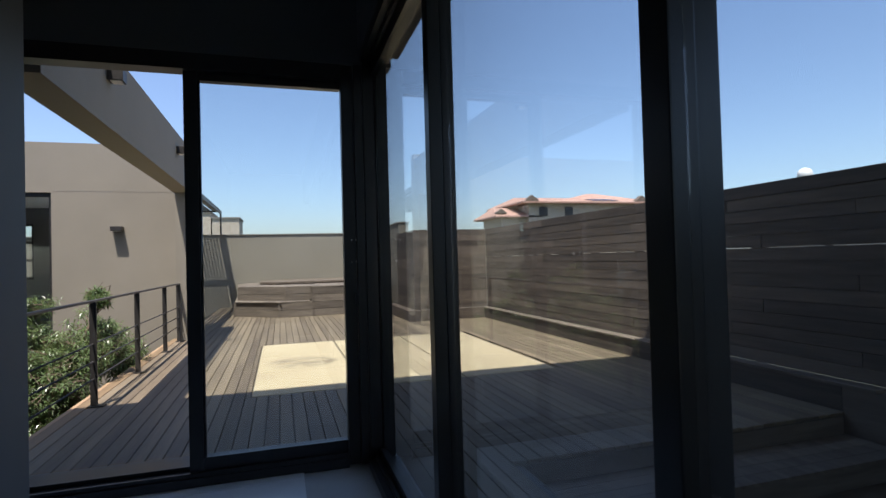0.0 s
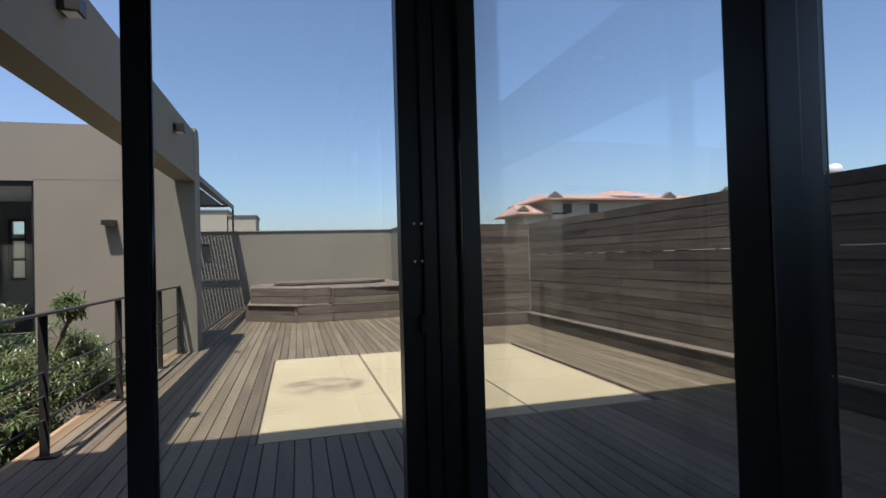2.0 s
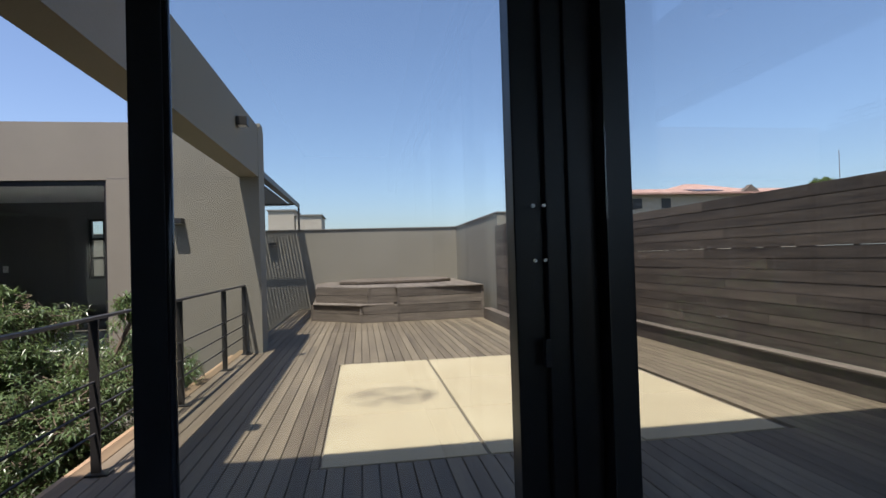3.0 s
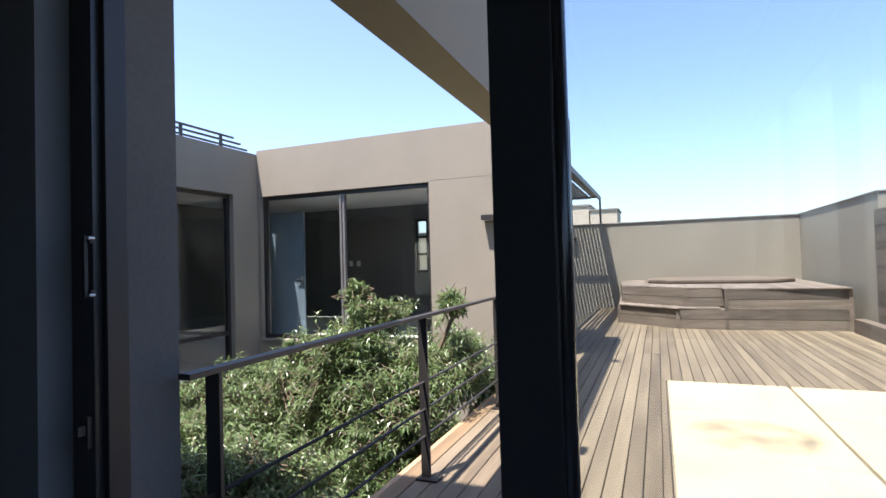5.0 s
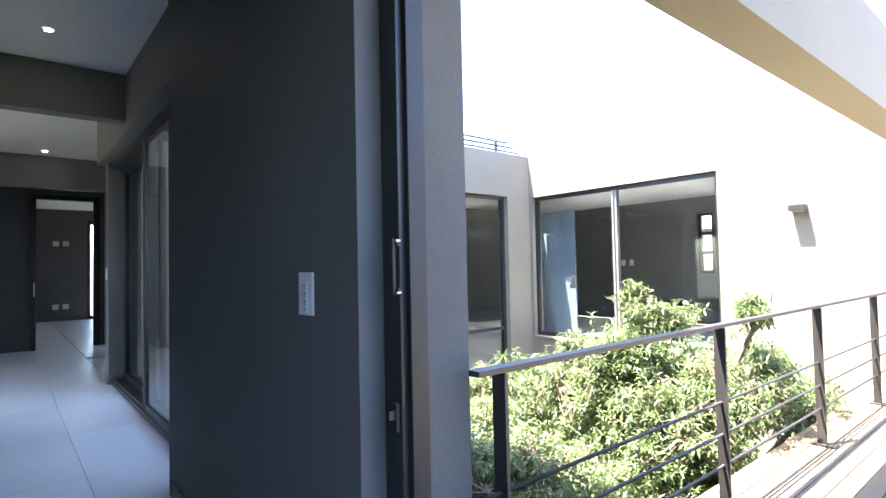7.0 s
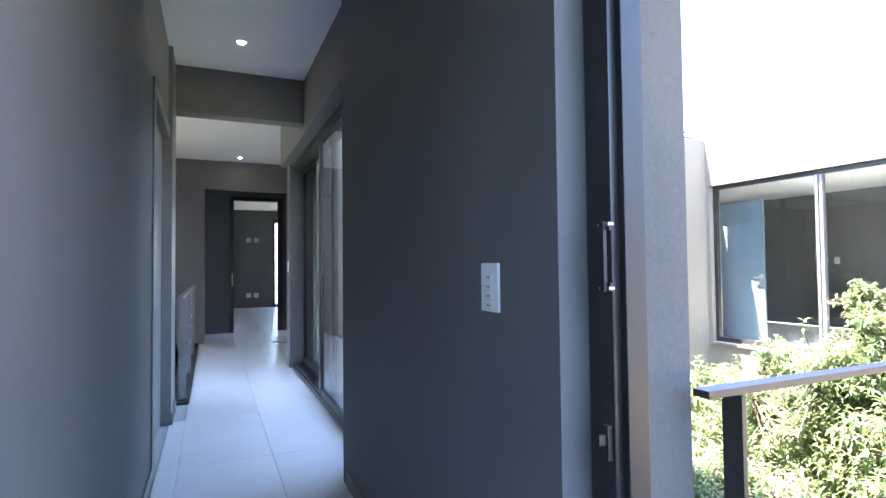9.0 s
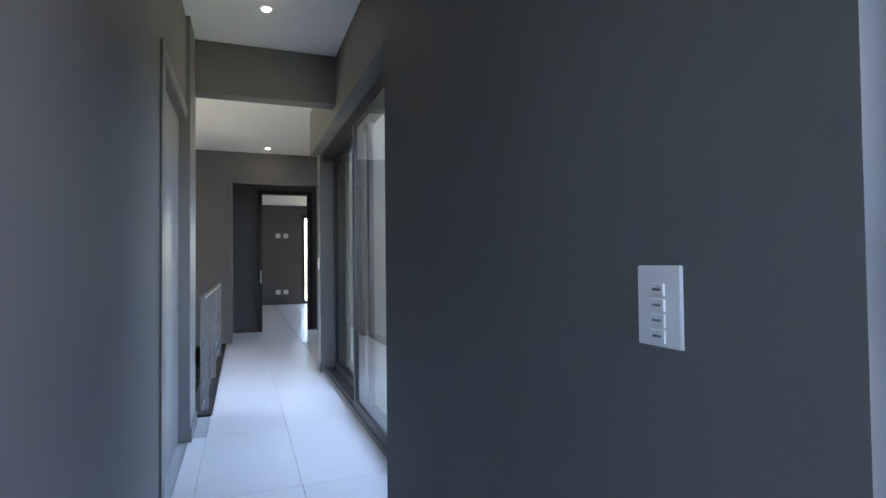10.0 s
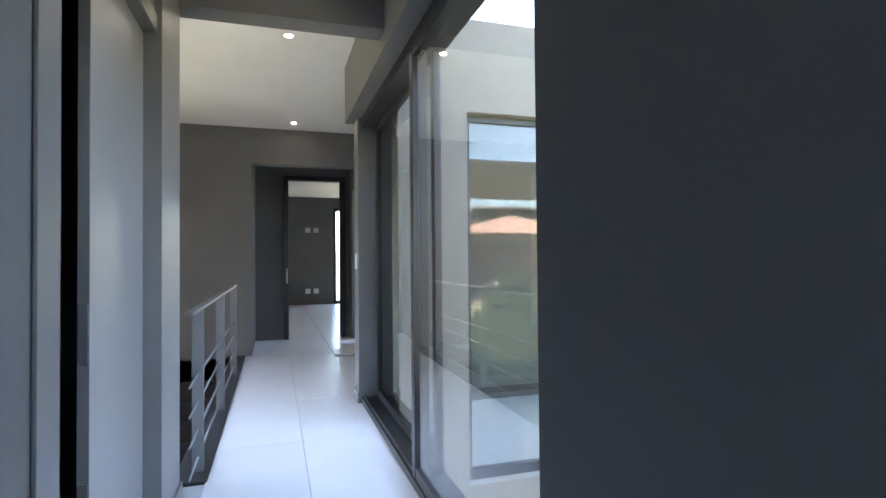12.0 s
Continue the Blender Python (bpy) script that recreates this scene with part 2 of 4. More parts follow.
# dark wall beside the passage with the switch plate
structure("wall_switch", boxes((-3.7, -1.452, 3.762, 3.93, 0, CEIL)), M_DARK, "charcoal painted passage wall with a white switch plate", "wall")
structure("wall_switch_outer", boxes((-3.863, -1.465, 3.932, 4.195, -3.4, CEIL + 0.15)), M_SHADE_PLASTER, "plastered outer wall of the passage, coloured dark for its shade", "wall")
structure("wall_lintel", boxes((-7.9, -3.642, 3.877, 4.2, 2.68, CEIL)), M_DARK, "charcoal bulkhead above the passage glazing", "wall")
structure("wall_passage_rear", boxes((-10.63, -7.9, 4.36, 4.47, 0, CEIL), (-7.995, -7.9, 4.18, 4.47, 0, CEIL)), M_DARK, "charcoal painted wall set back beyond the pier", "wall")
structure("wall_pier", boxes((-7.9, -7.66, 3.965, 4.2, 0, 2.678)), M_TRIM, "grey painted passage wall ending in a pier", "wall")
structure("wall_front_bulkhead", boxes((-1.45, 1.06, 3.5, 3.62, 2.56, CEIL), (-1.45, 1.06, 3.622, 3.93, 2.78, CEIL)), M_DARK, "charcoal bulkhead above the sliding doors", "wall")
structure("wall_left", boxes((-4.28, -0.66, 2.53, 2.67, 0, CEIL), (-5.473, -4.28, 2.53, 2.67, 2.435, CEIL), (-0.8, -0.66, -5.0, 2.53, 0, CEIL)), M_DARK, "smooth charcoal painted passage wall", "wall")
structure("wall_door_pier", boxes((-5.97, -5.475, 2.53, 2.703, 0, CEIL), (-6.2, -5.972, 2.53, 2.66, 0, CEIL)), M_TRIM, "grey painted door pier at the stairwell", "wall")
structure("wall_rear_room", boxes((-6.2, -6.06, -5.1, 0.598, -3.2, CEIL), (-6.058, -0.802, -5.1, -5, 0, CEIL)), M_DARK, "charcoal painted walls closing the unseen room", "wall")
structure("wall_back", boxes((-0.8, 1.11, -5.1, -5, 0, CEIL)), M_DARK, "charcoal painted end wall", "wall")
structure("ceiling_beam", boxes((-6.1, -5.92, 2.427, 3.877, 2.787, CEIL)), M_DARK, "charcoal painted downstand beam across the passage", "beam")
structure("wall_far", boxes((-10.816, -10.63, 0.6, 2.904, -3.2, CEIL), (-10.816, -10.63, 2.904, 4.47, 2.72, CEIL), (-10.816, -10.63, 4.473, 6.2, 0, CEIL)), M_DARK, "charcoal painted wall with a deep opening", "wall")
structure("wall_lobby", boxes((-12.168, -12.07, 2.53, 3.416, 0, CEIL), (-12.168, -12.07, 3.416, 4.327, 2.7, CEIL), (-12.168, -12.07, 4.327, 6.2, 0, CEIL),
                            (-12.07, -10.816, 2.799, 2.904, 0, CEIL), (-11.2, -10.816, 4.47, 4.597, 0, CEIL), (-12.07, -11.75, 4.47, 4.597, 0, CEIL), (-11.75, -11.2, 4.47, 4.597, 2.5, CEIL)), M_DARK, "charcoal painted lobby wall with a doorway", "wall")
structure("wall_end_room", boxes((-19.19, -19.09, 1.3, 4.92, 0, CEIL), (-19.19, -19.09, 4.92, 6.0, 2.94, CEIL), (-19.19, -19.09, 6.0, 6.3, 0, CEIL), (-19.09, -12.17, 1.3, 1.4, 0, CEIL), (-19.09, -12.17, 6.2, 6.3, 0, CEIL)),
          M_DARK, "charcoal bedroom wall with sockets and a narrow window", "wall")
# The opening is out of view, added to light the ceiling past the beam.
structure("wall_stair", boxes((-10.63, -9.6, 0.6, 0.75, -3.2, CEIL), (-6.5, -6.2, 0.6, 0.75, -3.2, CEIL), (-9.6, -6.5, 0.6, 0.75, -3.2, 0.1), (-9.6, -6.5, 0.6, 0.75, 2.1, CEIL), (-6.2, -6.06, 0.6, 2.53, -3.2, CEIL)), M_DARK, "charcoal painted stairwell wall with an unseen opening added for daylight", "wall")
# Steps and landing are coloured black to stand in for the void's shade.
for k in range(8):
    structure("stair_step", boxes((-10.6 + 0.28 * k, -10.3 + 0.28 * k, 0.76, 2.6, -3.2, -0.3 - 0.18 * k), bevel=0.004), M_BLACK, "stair step going down, coloured black for the dark void", "stair step")
structure("stair_landing", boxes((-8.35, -6.21, 0.76, 2.6, -3.2, -1.75)), M_BLACK, "half landing coloured black for the dark stair void", "landing")
structure("stair_kerb", boxes((-10.63, -6.185, 2.623, 2.82, -0.3, 0.012)), M_BLACK, "black painted kerb along the stair void", "kerb")
structure("baseboard", boxes((-3.603, -1.48, 3.753, 3.762, 0, 0.09), (-3.653, -3.64, 3.753, 4.009, 0, 0.09), bevel=0.002), M_TRIM, "low grey painted skirting along the passage", "skirting")
structure("baseboard_left", boxes((-4.14, -0.66, 2.67, 2.683, 0, 0.09), bevel=0.002), M_TRIM, "low grey painted skirting along the passage", "skirting")
structure("baseboard_pier", boxes((-7.66, -7.647, 3.951, 4.104, 0, 0.1), (-7.9, -7.66, 3.951, 3.965, 0, 0.1), (-10.63, -7.9, 4.34, 4.36, 0, 0.1), (-5.985, -5.462, 2.703, 2.716, 0, 0.1)), M_TRIM, "low grey painted skirting round the pier", "skirting")

# pocket door in the passage wall
door = thing("door_1", "grey flush passage door standing partly open", "door", (-5.3, 2.58, 0), kind="structure")
part("leaf", boxes((-5.474, -4.72, 2.586, 2.623, 0.01, 2.43), bevel=0.003), M_DOOR, door)
part("architrave", boxes((-4.27, -4.14, 2.672, 2.683, 0, 2.52), (-5.473, -4.27, 2.672, 2.683, 2.435, 2.52), (-4.286, -4.271, 2.539, 2.682, 0, 2.435), bevel=0.003), M_TRIM, door)
part("latch", boxes((-4.722, -4.716, 2.591, 2.619, 1.0, 1.2), (-4.722, -4.716, 2.591, 2.619, 0.55, 0.6)), M_CHROME, door, "brushed steel latch plate")
# Black backing: the pocket's darkness is put into its colour.
structure("wall_pocket", boxes((-5.61, -4.284, 2.427, 2.53, 0, 2.5)), M_BLACK, "door pocket backing coloured black for its unlit depth", "wall")

w7 = thing("window_7", "tall dark framed window at the end of the bedroom", "window", (-19.1, 5.5, 0), kind="structure")
part("window_frame", boxes((-19.16, -19.085, 4.92, 5.0, 0, 2.94), (-19.16, -19.085, 5.91, 6.0, 0, 2.94), (-19.16, -19.085, 5.0, 5.91, 2.82, 2.94), (-19.16, -19.085, 5.0, 5.91, 0, 0.1), bevel=0.004), M_ALU, w7)
pane(boxes((-19.13, -19.124, 5.0, 5.91, 0.1, 2.82)), w7)

# far bedroom door frame
frame_far = thing("door_2", "charcoal door frame of the far bedroom", "door", (-12.84, 3.8, 0), kind="structure")
part("frame", boxes((-12.08, -12.024, 3.354, 3.437, 0, 2.78), (-12.08, -12.024, 4.295, 4.4, 0, 2.78), (-12.08, -12.024, 3.437, 4.295, 2.7, 2.78), bevel=0.004), M_ALU, frame_far)
part("keep", boxes((-12.024, -12.019, 3.401, 3.422, 0.95, 1.2)), M_CHROME, frame_far, "steel lock keep")

# ---- sliding doors at the terrace corner ----
front = thing("window_1", "dark aluminium sliding door opening onto the deck", "sliding door", (-0.3, 3.5, 0), kind="structure")
part("sill", boxes((-1.45, 0.73, 3.5, 3.93, -0.01, 0.05), (-1.45, 0.73, 3.519, 3.539, 0.05, 0.075), (-1.45, 0.73, 3.646, 3.661, 0.05, 0.075), bevel=0.003), M_ALU, front)
part("head", boxes((-1.45, 0.73, 3.5, 3.62, 2.46, 2.558), bevel=0.003), M_ALU, front)
part("jamb", boxes((-1.45, -1.364, 3.845, 3.93, 0.05, 2.5), bevel=0.004), M_ALU, front)
# Outer lip of the jamb, black so no bright sky reflection shows.
part("weather_strip", boxes((-1.3635, -1.345, 3.868, 3.93, 0.05, 2.5), bevel=0.003), M_BLACK, front, "jamb lip coloured black against sky reflections")
panel = part("panel", boxes((-0.198, -0.12, 3.539, 3.605, 0.05, 2.5), (-0.12, 0.73, 3.548, 3.606, 0.05, 0.15), (-0.12, 0.73, 3.548, 3.606, 2.41, 2.46), bevel=0.003), M_ALU, front)
bm = bmesh.new(); add_tube(bm, (-0.117, 3.556, 0.15), (-0.117, 3.556, 2.41), 0.012, sides=14)
part("glazing_bead", bm, M_BEAD, front, "glossy rounded aluminium bead", smooth=True)
pane(boxes((-0.119, 0.73, 3.574, 3.58, 0.15, 2.41)), front)
corner = part("corner_post", boxes((0.73, 0.807, 3.519, 3.597, 0, 2.58), (0.809, 0.865, 3.5, 3.616, 0, 2.58), (0.867, 0.943, 3.49, 3.606, 0, 2.58), (0.945, 1.015, 3.437, 3.606, 0, 2.58), bevel=0.004), M_ALU, front)
pull = part("pull_handle", boxes((-1.383, -1.367, 3.824, 3.835, 1.25, 1.41), (-1.392, -1.358, 3.834, 3.847, 1.25, 1.27), (-1.392, -1.358, 3.834, 3.847, 1.39, 1.41), bevel=0.003), M_BLACK, front, "black pull handle with steel screws")
for zz in (1.257, 1.404):
    for xx in (-1.388, -1.362):
        bm = bmesh.new(); add_tube(bm, (xx, 3.846, zz), (xx, 3.831, zz), 0.005); part("screw", bm, M_CHROME, pull)
part("lock", boxes((-1.391, -1.373, 3.832, 3.847, 0.865, 0.945), (-1.387, -1.379, 3.812, 3.833, 0.90, 0.925), bevel=0.002), M_STEEL, front, "dark steel thumb lock")
turn = part("inner_handle", boxes((0.79, 0.806, 3.478, 3.5, 1.02, 1.09), bevel=0.003), M_STEEL, front, "small dark steel thumb turn")
for zz in (1.29, 1.43):
    for xx in (0.775, 0.803):
        bm = bmesh.new(); add_tube(bm, (xx, 3.503, zz), (xx, 3.494, zz), 0.005); part("screw", bm, M_CHROME, corner)

side = thing("window_2", "dark aluminium framed glass doors facing the timber fence", "sliding door", (0.8, 1, 0), kind="structure")
part("sill", boxes((0.845, 1.034, -5, 3.437, -0.01, 0.05), (0.884, 0.904, -5, 3.437, 0.05, 0.07), bevel=0.003), M_ALU, side)
part("head", boxes((0.845, 1.034, -5, 3.437, 2.56, 2.62), (0.884, 0.904, -5, 3.437, 2.53, 2.56), bevel=0.003), M_ALU, side)
edges = [3.43, 2.094, 0.759, -0.576, -1.91, -3.25, -5.0]
for i in range(6):
    a, b = edges[i + 1], edges[i]
    xo = 0.936 if i % 2 == 0 else 0.99
    pane(boxes((xo - 0.003, xo + 0.003, a + 0.054, b - 0.014, 0.1, 2.53)), side)
    part("rail", boxes((xo - 0.022, xo + 0.022, a + 0.02, b, 0.05, 0.11), (xo - 0.022, xo + 0.022, a + 0.02, b, 2.48, 2.555), bevel=0.003), M_ALU, side)
    if i < 5:
        part("stile", boxes((0.907, 0.96, a - 0.012, a + 0.055, 0.05, 2.56), (0.964, 1.016, a, a + 0.045, 0.05, 2.56), bevel=0.004), M_ALU, side)
structure("wall_side_bulkhead", boxes((0.845, 1.11, -5, 3.5, 2.622, CEIL)), M_DARK, "charcoal bulkhead above the glass doors", "wall")

# ---- passage glazing onto the courtyard ----
court = thing("window_3", "dark aluminium sliding glass doors along the passage", "sliding door", (-6, 4, 0), kind="structure")
part("sill", boxes((-7.66, -3.64, 3.988, 4.2, -0.01, 0.05), (-7.66, -3.64, 4.009, 4.024, 0.05, 0.075), bevel=0.003), M_ALU, court)
part("head", boxes((-7.66, -3.64, 4, 4.2, 2.6, 2.68), bevel=0.003), M_ALU, court)
part("stile", boxes((-5.761, -5.69, 3.994, 4.038, 0.05, 2.6), (-5.779, -5.708, 4.043, 4.09, 0.05, 2.6), (-5.779, -5.715, 4.132, 4.178, 0.05, 2.6), bevel=0.004), M_ALU, court)
part("stile", boxes((-7.651, -7.587, 4.132, 4.178, 0.05, 2.6), bevel=0.004), M_ALU, court)
part("stile", boxes((-3.72, -3.653, 3.994, 4.038, 0.05, 2.6), bevel=0.004), M_ALU, court)
part("rail", boxes((-5.69, -3.72, 3.997, 4.033, 0.05, 0.12), (-7.587, -5.779, 4.136, 4.174, 0.05, 0.12), (-5.69, -3.72, 3.997, 4.033, 2.55, 2.6), (-7.587, -5.779, 4.136, 4.174, 2.55, 2.6), bevel=0.003), M_ALU, court)
pane(boxes((-5.69, -3.72, 4.011, 4.017, 0.12, 2.55)), court)
pane(boxes((-7.587, -5.779, 4.152, 4.158, 0.12, 2.55)), court)

# ---- wing across the courtyard ----
WX, WY = -7.0, 10.9
structure("wall_wing_front", boxes((WX, -6.93, WY, WY + 0.25, -3.4, 3.52), (-6.93, -3.46, WY, WY + 0.25, 2.64, 3.52), (-6.93, -3.46, WY, WY + 0.25, -3.4, -0.02),
                                 (-3.46, -1.2, WY, WY + 0.25, -3.4, 3.52)), M_PLASTER, "sunlit taupe plastered wall with a wide window", "wall")
structure("wall_wing_joint", boxes((-3.46, -1.2, WY - 0.002, WY + 0.01, 2.66, 2.666)), M_PLINTH, "hairline joint in the plaster wall", "joint")
structure("wall_wing_column", boxes((-1.43, -1.15, 10.45, 10.9, -0.4, 3.37)), M_PLASTER, "taupe plastered column carrying the long beam", "column")
structure("terrace_beam", boxes((-1.44, -1.155, 4.2, 10.448, 2.60, 3.37)), M_PLASTER, "long taupe plastered beam over the terrace edge", "beam")
structure("wall_wing_side", boxes((WX - 0.25, WX, 4.202, 4.82, -3.4, 3.45), (WX - 0.25, WX, 10.29, WY, -3.4, 3.45), (WX - 0.25, WX, 4.82, 10.29, 2.63, 3.45), (WX - 0.25, WX, 4.82, 10.29, -3.4, -0.62)),
          M_PLASTER, "shaded taupe plastered wing wall with long glazing", "wall")
RY = 14.5
structure("wall_wing_rear", boxes((-9.5, -5.40, RY, RY + 0.2, 0, 3.4), (-5.08, -2.35, RY, RY + 0.2, 0, 3.4), (-5.40, -5.08, RY, RY + 0.2, 0, 1.08), (-5.40, -5.08, RY, RY + 0.2, 2.36, 3.4),
                                (-9.7, -9.5, 4.4, RY + 0.2, -0.8, 3.4), (-2.5, -2.35, WY + 0.25, RY + 0.2, -0.4, 3.45), (-9.5, WX - 0.25, 4.42, 4.5, -0.8, 3.45)),
          M_DARK, "charcoal inner wall of the wing", "wall")
structure("ceiling_wing", boxes((-9.5, -2.35, WY + 0.25, RY, 2.72, 2.82), (-9.5, WX - 0.25, 4.5, WY + 0.25, 2.72, 2.82)), M_CEIL, "white ceiling inside the wing", "ceiling")
structure("floor_wing", boxes((-9.5, -2.35, WY + 0.25, RY, -0.8, -0.02), (-9.5, WX - 0.25, 4.5, WY + 0.25, -0.8, -0.6)), M_TILE, "pale tiled floor inside the wing", "floor")
structure("roof_wing", boxes((-9.6, -2.35, WY + 0.25, RY + 0.3, 2.82, 3.0), (-9.6, WX - 0.25, 4.4, WY + 0.25, 2.82, 3.0)), M_PLINTH, "flat grey roof of the wing", "roof")
w6 = thing("window_6", "narrow three-pane window in the wing's rear wall", "window", (-5.24, RY + 0.1, 1.1), kind="structure")
part("window_frame", boxes((-5.40, -5.35, RY + 0.05, RY + 0.12, 1.08, 2.36), (-5.13, -5.08, RY + 0.05, RY + 0.12, 1.08, 2.36), *[(-5.35, -5.13, RY + 0.05, RY + 0.12, z, z + 0.06) for z in (1.08, 1.49, 1.9, 2.31)]), M_ALU, w6)
for z in (1.14, 1.55, 1.96):
    pane(boxes((-5.35, -5.13, RY + 0.08, RY + 0.086, z, z + 0.35)), w6)
inner = thing("door_3", "blue-grey flush door standing open inside the wing", "door", (-6.75, 11.4, 0), kind="structure")
leaf = part("leaf", boxes((-0.4, 0.4, -0.02, 0.02, 0.0, 2.38), bevel=0.003), M_BLUEDOOR, None)
leaf.matrix_world = pose(-6.78, 11.455, 0, 0, 0, 6)
leaf.parent = inner; leaf.matrix_parent_inverse = inner.matrix_world.inverted()
lever = part("lever_handle", boxes((0.24, 0.37, -0.08, -0.06, 1.05, 1.075), (0.345, 0.37, -0.065, -0.02, 1.05, 1.075), (0.32, 0.39, -0.027, -0.02, 0.9, 1.12), bevel=0.002), M_CHROME, None, "steel lever handle")
lever.matrix_world = pose(-6.78, 11.455, 0, 0, 0, 6)
lever.parent = leaf; lever.matrix_parent_inverse = leaf.matrix_world.inverted()
w4 = thing("window_4", "wide dark framed window of the courtyard wing", "window", (-5, WY, 1), kind="structure")
part("window_frame", boxes((-6.93, -6.87, WY + 0.08, WY + 0.15, -0.02, 2.64), (-3.52, -3.46, WY + 0.08, WY + 0.15, -0.02, 2.64), (-6.87, -3.52, WY + 0.08, WY + 0.15, 2.57, 2.64), (-6.87, -3.52, WY + 0.08, WY + 0.15, -0.02, 0.06), bevel=0.004), M_ALU, w4)
# Grey unlike the bronze frame: the mullion's sunlit edge is in its colour.
part("mullion", boxes((-5.22, -5.18, WY + 0.05, WY + 0.15, 0.06, 2.57), (-5.175, -5.13, WY + 0.07, WY + 0.15, 0.06, 2.57), bevel=0.004), M_GREYSTEEL, w4)
pane(boxes((-6.87, -5.22, WY + 0.11, WY + 0.116, 0.06, 2.57)), w4)
pane(boxes((-5.13, -3.52, WY + 0.11, WY + 0.116, 0.06, 2.57)), w4)
part("window_sill", boxes((-6.93, -3.46, WY - 0.04, WY + 0.078, -0.06, -0.021), bevel=0.004), M_PLINTH, w4)
w5 = thing("window_5", "long dark framed glazing of the shaded wing wall", "window", (WX, 7, 1), kind="structure")
part("window_frame", boxes((WX - 0.17, WX - 0.1, 4.82, 10.29, 2.57, 2.63), (WX - 0.17, WX - 0.1, 4.82, 10.29, -0.62, -0.53), (WX - 0.165, WX - 0.105, 4.88, 10.23, 0.13, 0.19),
                           (WX - 0.17, WX - 0.1, 4.82, 4.88, -0.53, 2.57), (WX - 0.17, WX - 0.1, 10.23, 10.29, -0.53, 2.57), bevel=0.004), M_ALU, w5)
for i in range(4):
    a = 4.88 + i * 1.3375
    pane(boxes((WX - 0.138, WX - 0.132, a, a + 1.335, -0.53, 2.57)), w5)
    if i:
        part("mullion", boxes((WX - 0.17, WX - 0.1, a - 0.03, a + 0.03, -0.53, 2.57), bevel=0.004), M_ALU, w5)

# ---- terrace ----
DK = -0.03
deck = structure("deck_base", boxes((-1.532, 5, 3.93, 17.8, -0.35, DK - 0.035), (1.04, 1.8, -4.97, 3.93, -0.35, DK - 0.035), (1.8, 5, 3.27, 3.93, -0.35, DK - 0.035)), M_BLACK, "weathered timber deck boards of the roof terrace", "deck")
structure("parapet_back", boxes((-8.57, 3.15, 17.8, 18.05, -3.4, 2.21)), M_PLASTER, "sunlit taupe parapet wall behind the spa", "parapet")
structure("parapet_coping", boxes((-8.57, 3.13, 17.771, 18.08, 2.21, 2.235)), M_PLINTH, "grey coping on the parapet", "coping")
structure("parapet_right", boxes((3.15, 3.4, 12.941, 18.05, -3.4, 2.21)), M_PLASTER, "taupe parapet wall beside the spa", "parapet")
structure("parapet_right_coping", boxes((3.13, 3.43, 12.922, 18.08, 2.212, 2.237)), M_PLINTH, "grey coping on the parapet", "coping")
slabs = structure("paving_bed", boxes((0.03, 3.46, 5.72, 9.15, -0.06, DK - 0.012)), M_GROUND, "cream square paving slabs set in the deck", "paving")
structure("ground", boxes((-599.57, 600.05, -599.97, 1198.8, -4.2, -4.0)), M_LAND, "green land reaching the horizon", "ground")
structure("courtyard_floor", boxes((WX, -1.56, 4.2, WY, -3.6, -3.4)), M_GROUND, "planted soil floor of the courtyard", "ground")
structure("terrace_slab", boxes((-1.459, 5, 4.2, 18, -3.99, -0.352)), M_PLINTH, "rendered wall under the terrace deck", "wall")


# ---- terrace railing ----
def railing(name, x, posts, y0, y1, top, rods, mat, label, group=""):
    r = thing(name, label, "railing", (x, y0, 0), group)
    part("handrail", boxes((x - 0.025, x + 0.025, y0, y1, top - 0.02, top), bevel=0.003), mat, r)
    for z in rods:
        bm = bmesh.new(); add_tube(bm, (x, y0, z), (x, y1, z), 0.008, sides=8); part("rod", bm, mat, r, smooth=True)
    for y in posts:
        p = part("post", boxes((x - 0.03, x + 0.03, y - 0.008, y + 0.008, -0.1, top - 0.021), bevel=0.002), mat, r)
        part("base_plate", boxes((x - 0.05, x + 0.09, y - 0.05, y + 0.05, DK, DK + 0.012), bevel=0.002), mat, p)
    return r


railing("terrace_railing", -1.395, (4.27, 5.96, 7.6, 9.25, 10.4), 4.15, 10.44, 0.99, (0.235, 0.40, 0.57), M_STEEL, "dark painted steel railing with thin horizontal rods beside the deck")
structure("deck_fascia", boxes((-1.6, -1.562, 4.2, 10.44, -0.3, DK), bevel=0.003), M_RAWWOOD, "orange raw timber edge board of the deck", "fascia")

# ---- stair railing ----
sr = thing("stair_railing", "grey painted steel railing with thin rods along the stair void", "railing", (-8.0, 2.726, 0))
part("handrail", boxes((-9.6, -5.975, 2.725, 2.775, 1.03, 1.05), bevel=0.003), M_GREYSTEEL, sr)
for z in (0.10, 0.275, 0.45, 0.62):
    bm = bmesh.new(); add_tube(bm, (-9.6, 2.75, z), (-5.975, 2.75, z), 0.008, sides=8); part("rod", bm, M_GREYSTEEL, sr, smooth=True)
for x in (-6.35, -7.8, -9.35):
    part("post", boxes((x - 0.008, x + 0.008, 2.715, 2.785, 0.0, 1.03), bevel=0.002), M_GREYSTEEL, sr)

# ---- spa platform ----
spa = thing("spa_platform", "stepped grey timber platform in front of the parapet", "platform", (1, 16, DK))
